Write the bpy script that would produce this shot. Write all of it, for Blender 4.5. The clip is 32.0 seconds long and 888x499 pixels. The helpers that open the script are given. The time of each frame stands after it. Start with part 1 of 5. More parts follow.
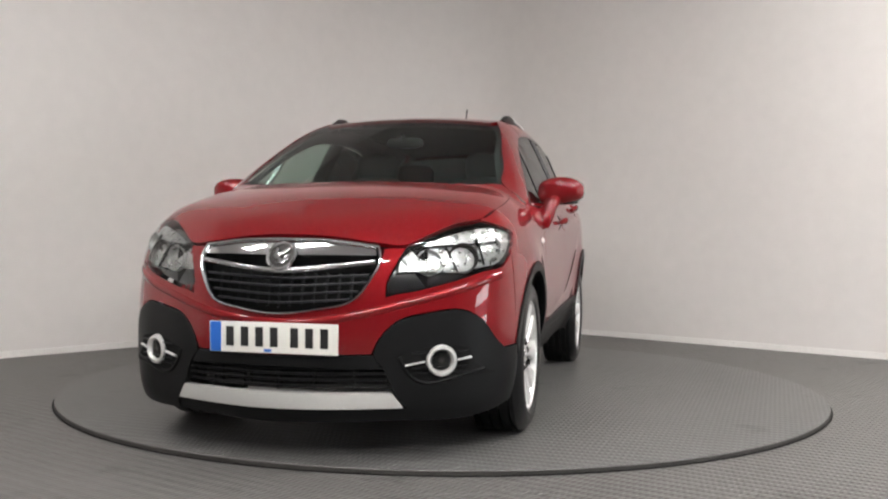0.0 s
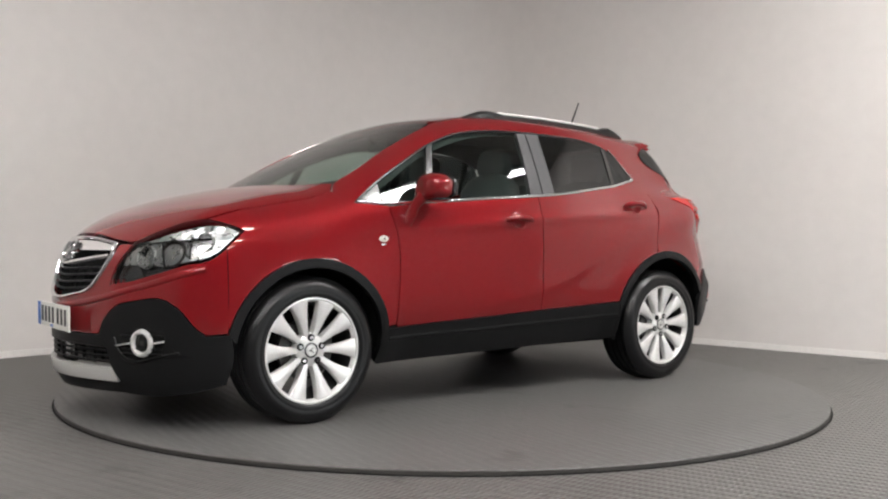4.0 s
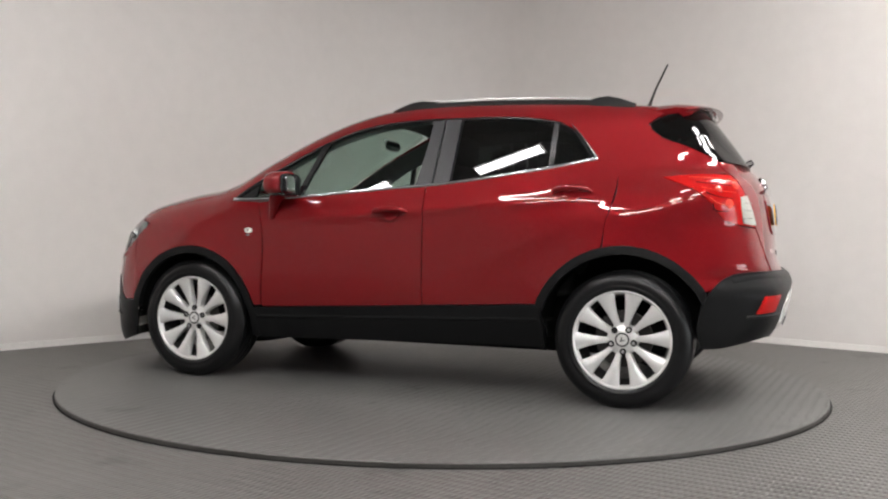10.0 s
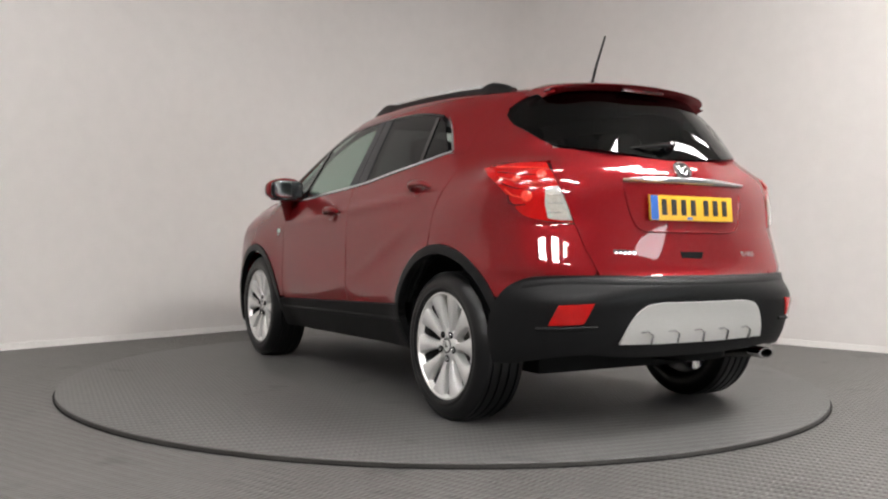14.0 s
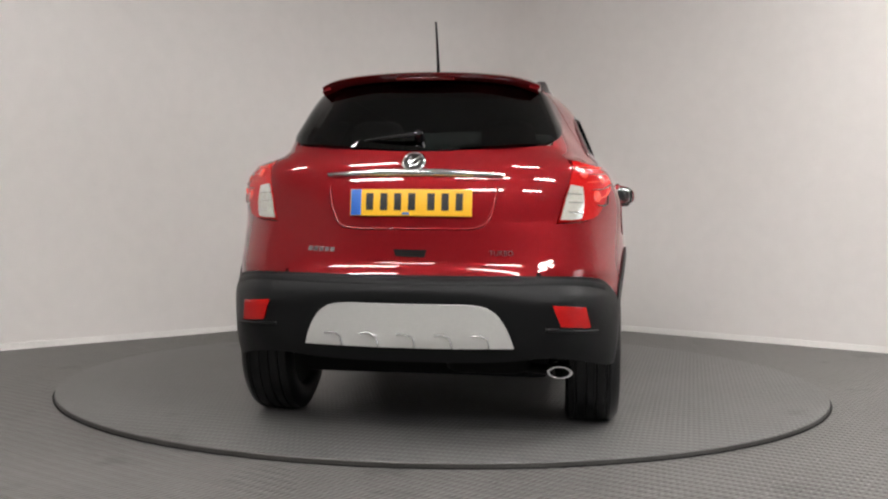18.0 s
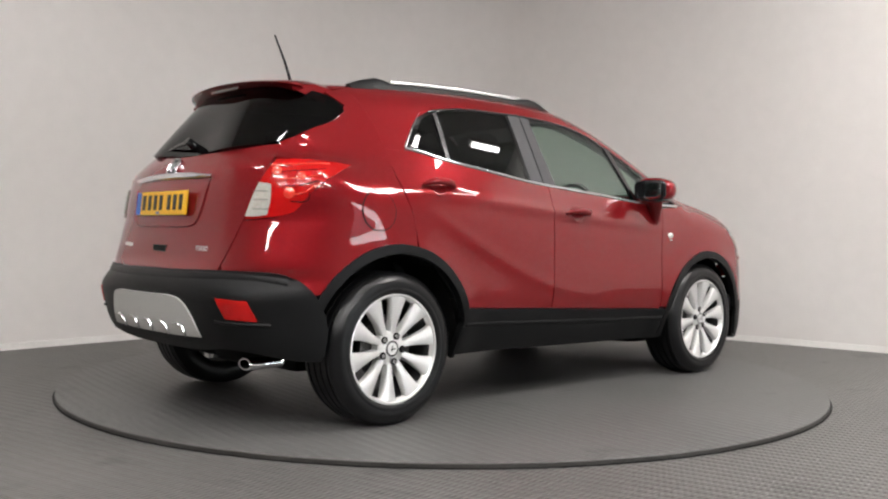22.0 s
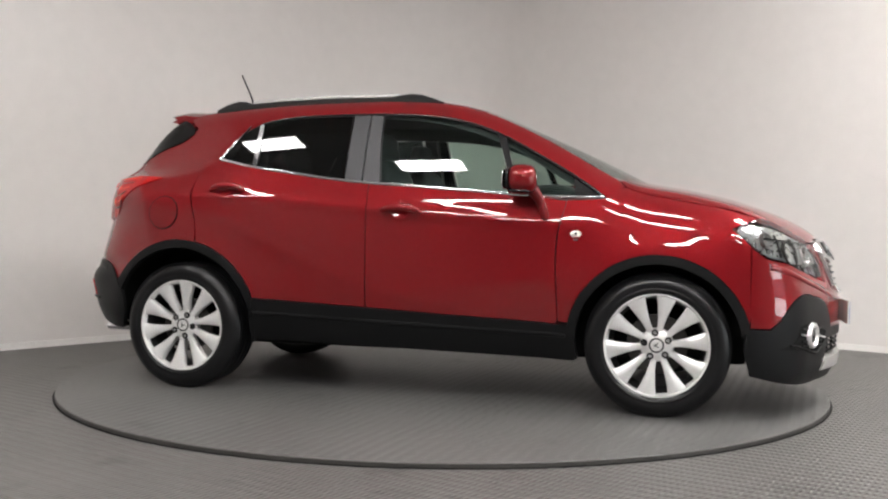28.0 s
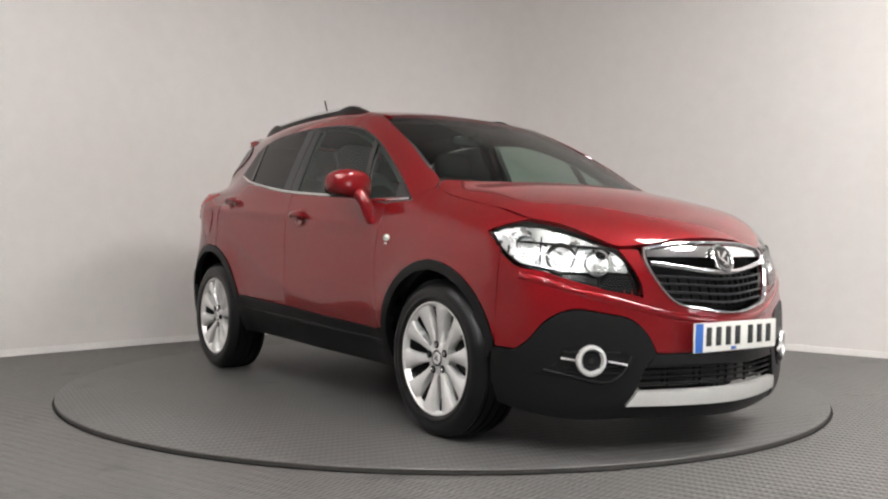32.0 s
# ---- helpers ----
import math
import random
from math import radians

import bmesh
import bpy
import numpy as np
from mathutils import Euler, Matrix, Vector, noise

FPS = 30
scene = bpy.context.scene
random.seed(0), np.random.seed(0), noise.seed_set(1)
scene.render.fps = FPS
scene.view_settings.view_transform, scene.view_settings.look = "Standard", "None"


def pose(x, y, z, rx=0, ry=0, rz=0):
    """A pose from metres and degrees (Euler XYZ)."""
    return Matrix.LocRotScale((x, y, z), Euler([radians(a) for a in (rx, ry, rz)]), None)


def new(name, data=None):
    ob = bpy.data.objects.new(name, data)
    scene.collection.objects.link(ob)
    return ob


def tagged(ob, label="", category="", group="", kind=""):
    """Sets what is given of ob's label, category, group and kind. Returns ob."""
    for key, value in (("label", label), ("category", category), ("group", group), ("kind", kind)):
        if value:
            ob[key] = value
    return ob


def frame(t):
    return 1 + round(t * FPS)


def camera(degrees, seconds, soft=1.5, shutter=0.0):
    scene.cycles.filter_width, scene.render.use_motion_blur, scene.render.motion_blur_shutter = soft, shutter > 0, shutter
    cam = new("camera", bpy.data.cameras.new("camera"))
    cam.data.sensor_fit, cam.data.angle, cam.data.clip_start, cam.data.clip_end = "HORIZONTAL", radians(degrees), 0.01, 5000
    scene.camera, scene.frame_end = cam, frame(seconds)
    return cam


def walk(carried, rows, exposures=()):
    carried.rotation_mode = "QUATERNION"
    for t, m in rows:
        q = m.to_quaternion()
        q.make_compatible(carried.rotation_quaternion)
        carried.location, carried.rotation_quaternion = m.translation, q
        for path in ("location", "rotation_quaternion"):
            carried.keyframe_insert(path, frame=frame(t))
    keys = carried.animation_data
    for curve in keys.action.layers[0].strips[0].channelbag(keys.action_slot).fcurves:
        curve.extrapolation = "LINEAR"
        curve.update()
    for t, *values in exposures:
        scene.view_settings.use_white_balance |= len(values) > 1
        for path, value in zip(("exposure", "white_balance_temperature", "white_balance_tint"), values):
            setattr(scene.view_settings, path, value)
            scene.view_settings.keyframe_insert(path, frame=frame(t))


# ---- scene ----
# A red compact SUV turns on a low turntable in a plain pale photo booth.
CAM_D, CAM_H = 5.6614, 0.8652
SPEED, START = -9.7318, -103.128          # the turntable: degrees a second, heading at 0 s
DISC_R, DISC_T = 2.22, 0.024             # its radius and its rise over the floor
OFF_X, OFF_Y = 0.0563, -0.1402             # the car's place on it


def tilt(share):
    """The camera's pose; share 1 is its first tilt, 0 the one it settles to."""
    return pose(0, -CAM_D, CAM_H, 90 - 0.966 + 0.442 * share, 0, 0.0117) @ pose(0, 0, 0, 0, 0, 0.71 - 0.0875 * share)


cam = camera(51.87, 32.0, soft=2.2)
walk(cam, [(t, tilt(v)) for t, v in (
    (0.0, 1.0), (2.0, 1.0), (4.5, 1.0), (5.5, 0.6), (6.5, 0.2), (7.2, 0.02), (8.0, 0.0), (15.0, 0.0), (29.0, 0.0),
    (29.5, 0.05), (30.0, 0.14), (30.5, 0.27), (31.0, 0.55), (31.5, 0.72), (32.0, 0.82))],
    exposures=((0.0, 0.12), (4.0, 0.08), (7.0, -0.04), (8.0, -0.04), (9.0, 0.12), (10.0, 0.1), (14.0, 0.14), (18.0, 0.05), (20.0, 0.1), (23.0, 0.05), (24.0, -0.06), (25.0, -0.08), (28.0, 0.18), (30.0, 0.15), (32.0, 0.2)))

# ---- light ----
world = bpy.data.worlds.new("world")
scene.world = world
world.use_nodes = True
world.node_tree.nodes["Background"].inputs[0].default_value = (0.9, 0.93, 1.0, 1)
world.node_tree.nodes["Background"].inputs[1].default_value = 0.02


# ---- materials ----
def node(nt, kind, **values):
    n = nt.nodes.new(kind)
    for key, v in values.items():
        n.inputs[key.replace("_", " ")].default_value = v
    return n


def material(name, base, rough=0.5, metal=0.0, coat=0.0, spec=0.5, vary=0.06, scale=6.0, bump=0.0, bump_scale=300.0, glow=None,
             coat_rough=0.03, facet=0.0):
    """Principled surface: base colour varied by two noises, with fine relief."""
    m = bpy.data.materials.new(name)
    m.use_nodes = True
    nt = m.node_tree
    b = nt.nodes["Principled BSDF"]
    b.inputs["Roughness"].default_value = rough
    b.inputs["Metallic"].default_value = metal
    b.inputs["Coat Weight"].default_value = coat
    b.inputs["Coat Roughness"].default_value = coat_rough
    b.inputs["Specular IOR Level"].default_value = spec
    co = nt.nodes.new("ShaderNodeTexCoord")
    n1, n2 = node(nt, "ShaderNodeTexNoise", Scale=scale, Detail=6.0), node(nt, "ShaderNodeTexNoise", Scale=scale * 14, Detail=3.0)
    for n in (n1, n2):
        nt.links.new(co.outputs["Object"], n.inputs["Vector"])
    add = nt.nodes.new("ShaderNodeMath")
    add.operation = "ADD"
    nt.links.new(n1.outputs["Fac"], add.inputs[0])
    nt.links.new(n2.outputs["Fac"], add.inputs[1])
    ramp = nt.nodes.new("ShaderNodeMapRange")
    ramp.inputs["From Min"].default_value, ramp.inputs["From Max"].default_value = 0.6, 1.4
    ramp.inputs["To Min"].default_value, ramp.inputs["To Max"].default_value = 1 - vary, 1 + vary
    nt.links.new(add.outputs[0], ramp.inputs["Value"])
    mul = nt.nodes.new("ShaderNodeVectorMath")
    mul.operation = "SCALE"
    mul.inputs[0].default_value = base[:3]
    nt.links.new(ramp.outputs["Result"], mul.inputs["Scale"])
    nt.links.new(mul.outputs[0], b.inputs["Base Color"])
    r2 = nt.nodes.new("ShaderNodeMapRange")
    r2.inputs["To Min"].default_value, r2.inputs["To Max"].default_value = max(rough - 0.05, 0.0), min(rough + 0.05, 1.0)
    nt.links.new(n1.outputs["Fac"], r2.inputs["Value"])
    nt.links.new(r2.outputs["Result"], b.inputs["Roughness"])
    if bump:
        nb = node(nt, "ShaderNodeTexNoise", Scale=bump_scale, Detail=2.0)
        nt.links.new(co.outputs["Object"], nb.inputs["Vector"])
        bu = node(nt, "ShaderNodeBump", Strength=bump, Distance=0.002)
        nt.links.new(nb.outputs["Fac"], bu.inputs["Height"])
        nt.links.new(bu.outputs["Normal"], b.inputs["Normal"])
    if facet:
        vo = node(nt, "ShaderNodeTexVoronoi", Scale=facet)
        nt.links.new(co.outputs["Object"], vo.inputs["Vector"])
        bu = node(nt, "ShaderNodeBump", Strength=0.45, Distance=0.006)
        nt.links.new(vo.outputs["Distance"], bu.inputs["Height"])
        nt.links.new(bu.outputs["Normal"], b.inputs["Normal"])
    if glow:
        b.inputs["Emission Color"].default_value = (*glow[:3], 1)
        b.inputs["Emission Strength"].default_value = glow[3]
    return m


def glass(name, colour, rough=0.0):
    """Clear or tinted pane: a see-through tint under a Fresnel gloss."""
    m = bpy.data.materials.new(name)
    m.use_nodes = True
    nt = m.node_tree
    nt.nodes.clear()
    out = nt.nodes.new("ShaderNodeOutputMaterial")
    tr = node(nt, "ShaderNodeBsdfTransparent", Color=(*colour, 1))
    gl = node(nt, "ShaderNodeBsdfGlossy", Roughness=rough)
    lw = node(nt, "ShaderNodeLayerWeight", Blend=0.5)
    pw = nt.nodes.new("ShaderNodeMath")
    pw.operation, pw.inputs[1].default_value = "POWER", 5.0
    nt.links.new(lw.outputs["Facing"], pw.inputs[0])
    fr = nt.nodes.new("ShaderNodeMath")
    fr.operation, fr.inputs[1].default_value, fr.inputs[2].default_value = "MULTIPLY_ADD", 0.92, 0.045
    nt.links.new(pw.outputs[0], fr.inputs[0])
    mix = nt.nodes.new("ShaderNodeMixShader")
    nt.links.new(fr.outputs[0], mix.inputs[0])
    nt.links.new(tr.outputs[0], mix.inputs[1])
    nt.links.new(gl.outputs[0], mix.inputs[2])
    nt.links.new(mix.outputs[0], out.inputs["Surface"])
    return m


RED = material("red_paint", (0.184, 0.0076, 0.0102), rough=0.36, metal=0.32, coat=1.0, vary=0.04, scale=2.0, coat_rough=0.012, spec=0.0)
PLASTIC = material("black_plastic", (0.0062, 0.0064, 0.0067), rough=0.43, vary=0.12, bump=0.12, bump_scale=700, spec=0.17)
GLOSS_BLACK = material("gloss_black", (0.008, 0.008, 0.009), rough=0.18, coat=0.4)
GREY_TRIM = material("grey_pillar_film", (0.022, 0.022, 0.025), rough=0.4)
CHROME = material("chrome", (0.75, 0.75, 0.76), rough=0.09, metal=1.0, vary=0.03)
SILVER = material("silver_paint", (0.66, 0.655, 0.63), rough=0.34, metal=0.4, coat=0.5, vary=0.04)
ALLOY = material("alloy_silver", (0.72, 0.715, 0.705), rough=0.33, metal=0.5, coat=0.5, vary=0.05)
ALLOY_DARK = material("alloy_barrel", (0.035, 0.035, 0.036), rough=0.5, metal=0.6, vary=0.1)
STEEL = material("brake_steel", (0.055, 0.052, 0.05), rough=0.42, metal=0.9, vary=0.15)
RUBBER = material("tyre_rubber", (0.0045, 0.0045, 0.005), rough=0.33, vary=0.2, bump=0.08, bump_scale=400, spec=0.32)
INTERIOR = material("dark_cabin_trim", (0.05, 0.052, 0.054), rough=0.7, vary=0.1)
SEAT = material("charcoal_seat_cloth", (0.06, 0.062, 0.066), rough=0.85, vary=0.15, bump=0.05, bump_scale=900)
UNDER = material("underbody_black", (0.006, 0.006, 0.006), rough=0.8, vary=0.2, spec=0.15)
WINDOW = glass("green_tinted_glass", (0.58, 0.69, 0.64))
PRIVACY = glass("privacy_glass", (0.035, 0.04, 0.042))
LENS = glass("clear_lens", (0.93, 0.94, 0.94))
SMOKY = glass("smoky_pane", (0.34, 0.34, 0.35))
RED_LENS = material("red_lamp_lens", (0.42, 0.006, 0.006), rough=0.14, coat=0.3, spec=0.3, vary=0.15, scale=30)
RED_GLOW = material("red_lamp_core", (0.8, 0.05, 0.03), rough=0.2, coat=1.0, vary=0.3, scale=60)
REFLECTOR = material("lamp_reflector", (0.38, 0.385, 0.38), rough=0.28, metal=1.0, vary=0.12, scale=40, facet=28.0)
WHITE_LENS = material("white_lamp_lens", (0.42, 0.40, 0.36), rough=0.15, coat=1.0, vary=0.2, scale=60)
REPEATER = material("repeater_lens", (0.72, 0.70, 0.64), rough=0.15, coat=1.0, vary=0.05)
DARK_LENS = material("dark_red_lens", (0.10, 0.003, 0.004), rough=0.12, coat=1.0)
PLATE_WHITE = material("plate_white", (0.72, 0.71, 0.66), rough=0.4, vary=0.03)
PLATE_YELLOW = material("plate_yellow", (0.80, 0.43, 0.015), rough=0.4, vary=0.03)
PLATE_BLUE = material("plate_blue", (0.02, 0.12, 0.45), rough=0.4, vary=0.05)
PLATE_INK = material("plate_black", (0.012, 0.012, 0.012), rough=0.5)
WALL = material("warm_white_wall_paint", (0.71, 0.675, 0.652), rough=0.7, vary=0.035, scale=0.6, bump=0.05, bump_scale=120)
SKIRT = material("white_skirting", (0.80, 0.775, 0.75), rough=0.5, vary=0.08, scale=3.0)
BACK = material("grey_hall_paint", (0.29, 0.285, 0.28), rough=0.75, vary=0.08, scale=0.7, bump=0.05, bump_scale=120)
DAYLIGHT = material("daylight", (0.8, 0.8, 0.8), glow=(0.93, 0.97, 1.0, 9.0))
CEILING = material("pale_grey_ceiling", (0.52, 0.515, 0.505), rough=0.8, vary=0.03, scale=1.0)
TUBE = material("lit_diffuser", (0.9, 0.9, 0.9), glow=(1.0, 0.975, 0.955, 68.0))
LAMP_BODY = material("white_lamp_body", (0.7, 0.7, 0.7), rough=0.4)


def tread(name, base, ridge, relief):
    """Dark grey anti-slip sheet: rows of short raised bars in two directions, with dust and scuffs."""
    m = bpy.data.materials.new(name)
    m.use_nodes = True
    nt = m.node_tree
    b = nt.nodes["Principled BSDF"]
    co = nt.nodes.new("ShaderNodeTexCoord")
    mp = nt.nodes.new("ShaderNodeMapping")
    mp.inputs["Rotation"].default_value = (0, 0, radians(ridge))
    nt.links.new(co.outputs["Object"], mp.inputs["Vector"])
    w1 = node(nt, "ShaderNodeTexWave", Scale=13.0, Distortion=0.0)
    w1.wave_profile = "SIN"
    w2 = node(nt, "ShaderNodeTexWave", Scale=5.5, Distortion=0.0)
    w2.bands_direction = "Y"
    for w in (w1, w2):
        nt.links.new(mp.outputs[0], w.inputs["Vector"])
    mx = nt.nodes.new("ShaderNodeMath")
    mx.operation = "MULTIPLY"
    nt.links.new(w1.outputs["Fac"], mx.inputs[0])
    nt.links.new(w2.outputs["Fac"], mx.inputs[1])
    bu = node(nt, "ShaderNodeBump", Strength=relief, Distance=0.007)
    nt.links.new(mx.outputs[0], bu.inputs["Height"])
    nt.links.new(bu.outputs["Normal"], b.inputs["Normal"])
    n1 = node(nt, "ShaderNodeTexNoise", Scale=1.3, Detail=8.0)
    n2 = node(nt, "ShaderNodeTexNoise", Scale=26.0, Detail=4.0)
    for n in (n1, n2):
        nt.links.new(co.outputs["Object"], n.inputs["Vector"])
    ad = nt.nodes.new("ShaderNodeMath")
    ad.operation = "ADD"
    nt.links.new(n1.outputs["Fac"], ad.inputs[0])
    nt.links.new(n2.outputs["Fac"], ad.inputs[1])
    rp = nt.nodes.new("ShaderNodeMapRange")
    rp.inputs["From Min"].default_value, rp.inputs["From Max"].default_value = 0.6, 1.4
    rp.inputs["To Min"].default_value, rp.inputs["To Max"].default_value = 0.82, 1.18
    nt.links.new(ad.outputs[0], rp.inputs["Value"])
    n3 = node(nt, "ShaderNodeTexNoise", Scale=2.6, Detail=3.0, Roughness=0.6)
    nt.links.new(co.outputs["Object"], n3.inputs["Vector"])
    st = nt.nodes.new("ShaderNodeMapRange")
    st.inputs["From Min"].default_value, st.inputs["From Max"].default_value = 0.62, 0.71
    st.inputs["To Min"].default_value, st.inputs["To Max"].default_value = 1.0, 0.62
    nt.links.new(n3.outputs["Fac"], st.inputs["Value"])
    mm = nt.nodes.new("ShaderNodeMath")
    mm.operation = "MULTIPLY"
    nt.links.new(rp.outputs["Result"], mm.inputs[0])
    nt.links.new(st.outputs["Result"], mm.inputs[1])
    mul = nt.nodes.new("ShaderNodeVectorMath")
    mul.operation = "SCALE"
    mul.inputs[0].default_value = base
    nt.links.new(mm.outputs[0], mul.inputs["Scale"])
    nt.links.new(mul.outputs[0], b.inputs["Base Color"])
    b.inputs["Roughness"].default_value = 0.45
    b.inputs["Specular IOR Level"].default_value = 0.35
    return m


FLOOR = tread("grey_tread_floor", (0.104, 0.099, 0.095), 35, 0.7)
DISC = tread("grey_tread_disc", (0.099, 0.0965, 0.094), 20, 0.4)
DISC_EDGE = material("worn_edge_band", (0.024, 0.0215, 0.0195), rough=0.6, vary=0.35)


# ---- mesh helpers ----
def mesh_of(name, verts, faces, mats, normals=None, smooth=True, index=None):
    me = bpy.data.meshes.new(name)
    me.from_pydata([tuple(v) for v in verts], [], faces)
    for m in mats if isinstance(mats, (list, tuple)) else [mats]:
        me.materials.append(m)
    me.polygons.foreach_set("use_smooth", [smooth] * len(me.polygons))
    if index is not None:
        me.polygons.foreach_set("material_index", index)
    if normals is not None:
        me.normals_split_custom_set_from_vertices([tuple(n) for n in normals])
    return me


def child(name, me, parent, label=""):
    ob = new(name, me)
    ob.parent = parent
    return tagged(ob, label)


def part(name, bm, mat, parent, label="", smooth=True, angle=35):
    """Links a bmesh as one mesh under a thing or part."""
    me = bpy.data.meshes.new(name)
    bmesh.ops.recalc_face_normals(bm, faces=bm.faces)
    for f in bm.faces:
        f.smooth = smooth
    for e in bm.edges:
        if len(e.link_faces) == 2 and e.calc_face_angle(0) > radians(angle):
            e.smooth = False
    bm.to_mesh(me)
    bm.free()
    for m in mat if isinstance(mat, (list, tuple)) else [mat]:
        me.materials.append(m)
    return child(name, me, parent, label)


def box(sx, sy, sz, m=None, bevel=0.01, seg=2):
    bm = bmesh.new()
    bmesh.ops.create_cube(bm, size=1, matrix=(m or Matrix()) @ Matrix.Diagonal((sx, sy, sz, 1)))
    if bevel:
        bmesh.ops.bevel(bm, geom=bm.edges[:], offset=bevel, segments=seg, affect="EDGES", profile=0.7)
    return bm


def rod(points, radius, sides=10, flat=1.0):
    """A bar along points, round or flattened in height, with closed ends. radius: one number or one for each point."""
    bm = bmesh.new()
    pts = [Vector(p) for p in points]
    rad = radius if isinstance(radius, (list, tuple)) else [radius] * len(pts)
    rings = []
    for i, p in enumerate(pts):
        d = (pts[min(i + 1, len(pts) - 1)] - pts[max(i - 1, 0)]).normalized()
        up = Vector((0, 0, 1)) if abs(d.z) < 0.9 else Vector((1, 0, 0))
        a = d.cross(up).normalized()
        b = a.cross(d).normalized()
        rings.append([bm.verts.new(p + rad[i] * (math.cos(k * 2 * math.pi / sides) * a + flat * math.sin(k * 2 * math.pi / sides) * b))
                      for k in range(sides)])
    for r0, r1 in zip(rings, rings[1:]):
        for k in range(sides):
            bm.faces.new((r0[k], r0[(k + 1) % sides], r1[(k + 1) % sides], r1[k]))
    bm.faces.new(rings[0][::-1])
    bm.faces.new(rings[-1])
    return bm


def lathe(profile, sides=48, axis="y"):
    """Turns (radius, along) pairs round an axis."""
    bm = bmesh.new()
    rings = []
    for r, h in profile:
        ring = []
        for k in range(sides):
            a = 2 * math.pi * k / sides
            c, s = r * math.cos(a), r * math.sin(a)
            ring.append(bm.verts.new((c, h, s) if axis == "y" else (c, s, h) if axis == "z" else (h, c, s)))
        rings.append(ring)
    for r0, r1 in zip(rings, rings[1:]):
        for k in range(sides):
            bm.faces.new((r0[k], r0[(k + 1) % sides], r1[(k + 1) % sides], r1[k]))
    return bm


def mirrored(ob, parent=None, name=None):
    """The same part on the car's other side."""
    me = ob.data.copy()
    vs = np.empty(len(me.vertices) * 3)
    me.vertices.foreach_get("co", vs)
    vs = vs.reshape(-1, 3) * (1, -1, 1)
    cn = None
    if me.has_custom_normals:
        cn = np.empty(len(me.loops) * 3)
        me.corner_normals.foreach_get("vector", cn)
        cn = cn.reshape(-1, 3) * (1, -1, 1)
    loops, out = [], []
    for p in me.polygons:
        ids = list(p.loop_indices)[::-1]
        loops.append([me.loops[i].vertex_index for i in ids])
        out += ids
    me2 = bpy.data.meshes.new(me.name)
    me2.from_pydata([tuple(v) for v in vs], [], loops)
    for m in me.materials:
        me2.materials.append(m)
    me2.polygons.foreach_set("use_smooth", [p.use_smooth for p in me.polygons])
    me2.polygons.foreach_set("material_index", [p.material_index for p in me.polygons])
    if cn is not None:
        me2.normals_split_custom_set([tuple(cn[i]) for i in out])
    else:
        sharp = {tuple(sorted(e.vertices)) for e in me.edges if e.use_edge_sharp}
        for e in me2.edges:
            e.use_edge_sharp = tuple(sorted(e.vertices)) in sharp
    bpy.data.meshes.remove(me)
    o = new(name or ob.name.split(".")[0], me2)
    o.parent = parent or ob.parent
    return tagged(o, ob.get("label", ""))


# ---- the form of the car's body: x ahead, y to its left, z up from the ground ----
def cubic(xs, ys):
    """A natural cubic through points, straight beyond its ends."""
    xs, ys = np.asarray(xs, float), np.asarray(ys, float)
    if xs[0] > xs[-1]:
        xs, ys = xs[::-1], ys[::-1]
    n, h = len(xs), np.diff(xs)
    a = np.eye(n)
    r = np.zeros(n)
    for i in range(1, n - 1):
        a[i, i - 1:i + 2] = h[i - 1], 2 * (h[i - 1] + h[i]), h[i]
        r[i] = 6 * ((ys[i + 1] - ys[i]) / h[i] - (ys[i] - ys[i - 1]) / h[i - 1])
    m2 = np.linalg.solve(a, r)

    def f(x):
        x = np.asarray(x, float)
        c = np.clip(x, xs[0], xs[-1])
        i = np.clip(np.searchsorted(xs, c) - 1, 0, n - 2)
        t0, t1 = xs[i + 1] - c, c - xs[i]
        v = (m2[i] * t0 ** 3 + m2[i + 1] * t1 ** 3) / (6 * h[i]) + (ys[i] / h[i] - m2[i] * h[i] / 6) * t0 + (ys[i + 1] / h[i] - m2[i + 1] * h[i] / 6) * t1
        return v
    return f


# height of the centre line: bonnet, screen, roof
TOP = cubic((2.21, 2.10, 2.0, 1.85, 1.68, 1.50, 1.34, 1.20, 1.08, 0.90, 0.72, 0.55, 0.40, 0.22, 0.03, -0.28, -0.60, -0.93, -1.25, -1.42, -1.56, -1.75),
            (0.765, 0.884, 0.934, 0.992, 1.055, 1.102, 1.134, 1.159, 1.202, 1.303, 1.401, 1.482, 1.540, 1.591, 1.619, 1.632, 1.630, 1.620, 1.603, 1.588, 1.568, 1.53))
CROWN = cubic((2.1, 1.6, 1.2, 1.0, 0.6, 0.2, -0.6, -1.6), (0.050, 0.052, 0.050, 0.056, 0.052, 0.052, 0.06, 0.055))
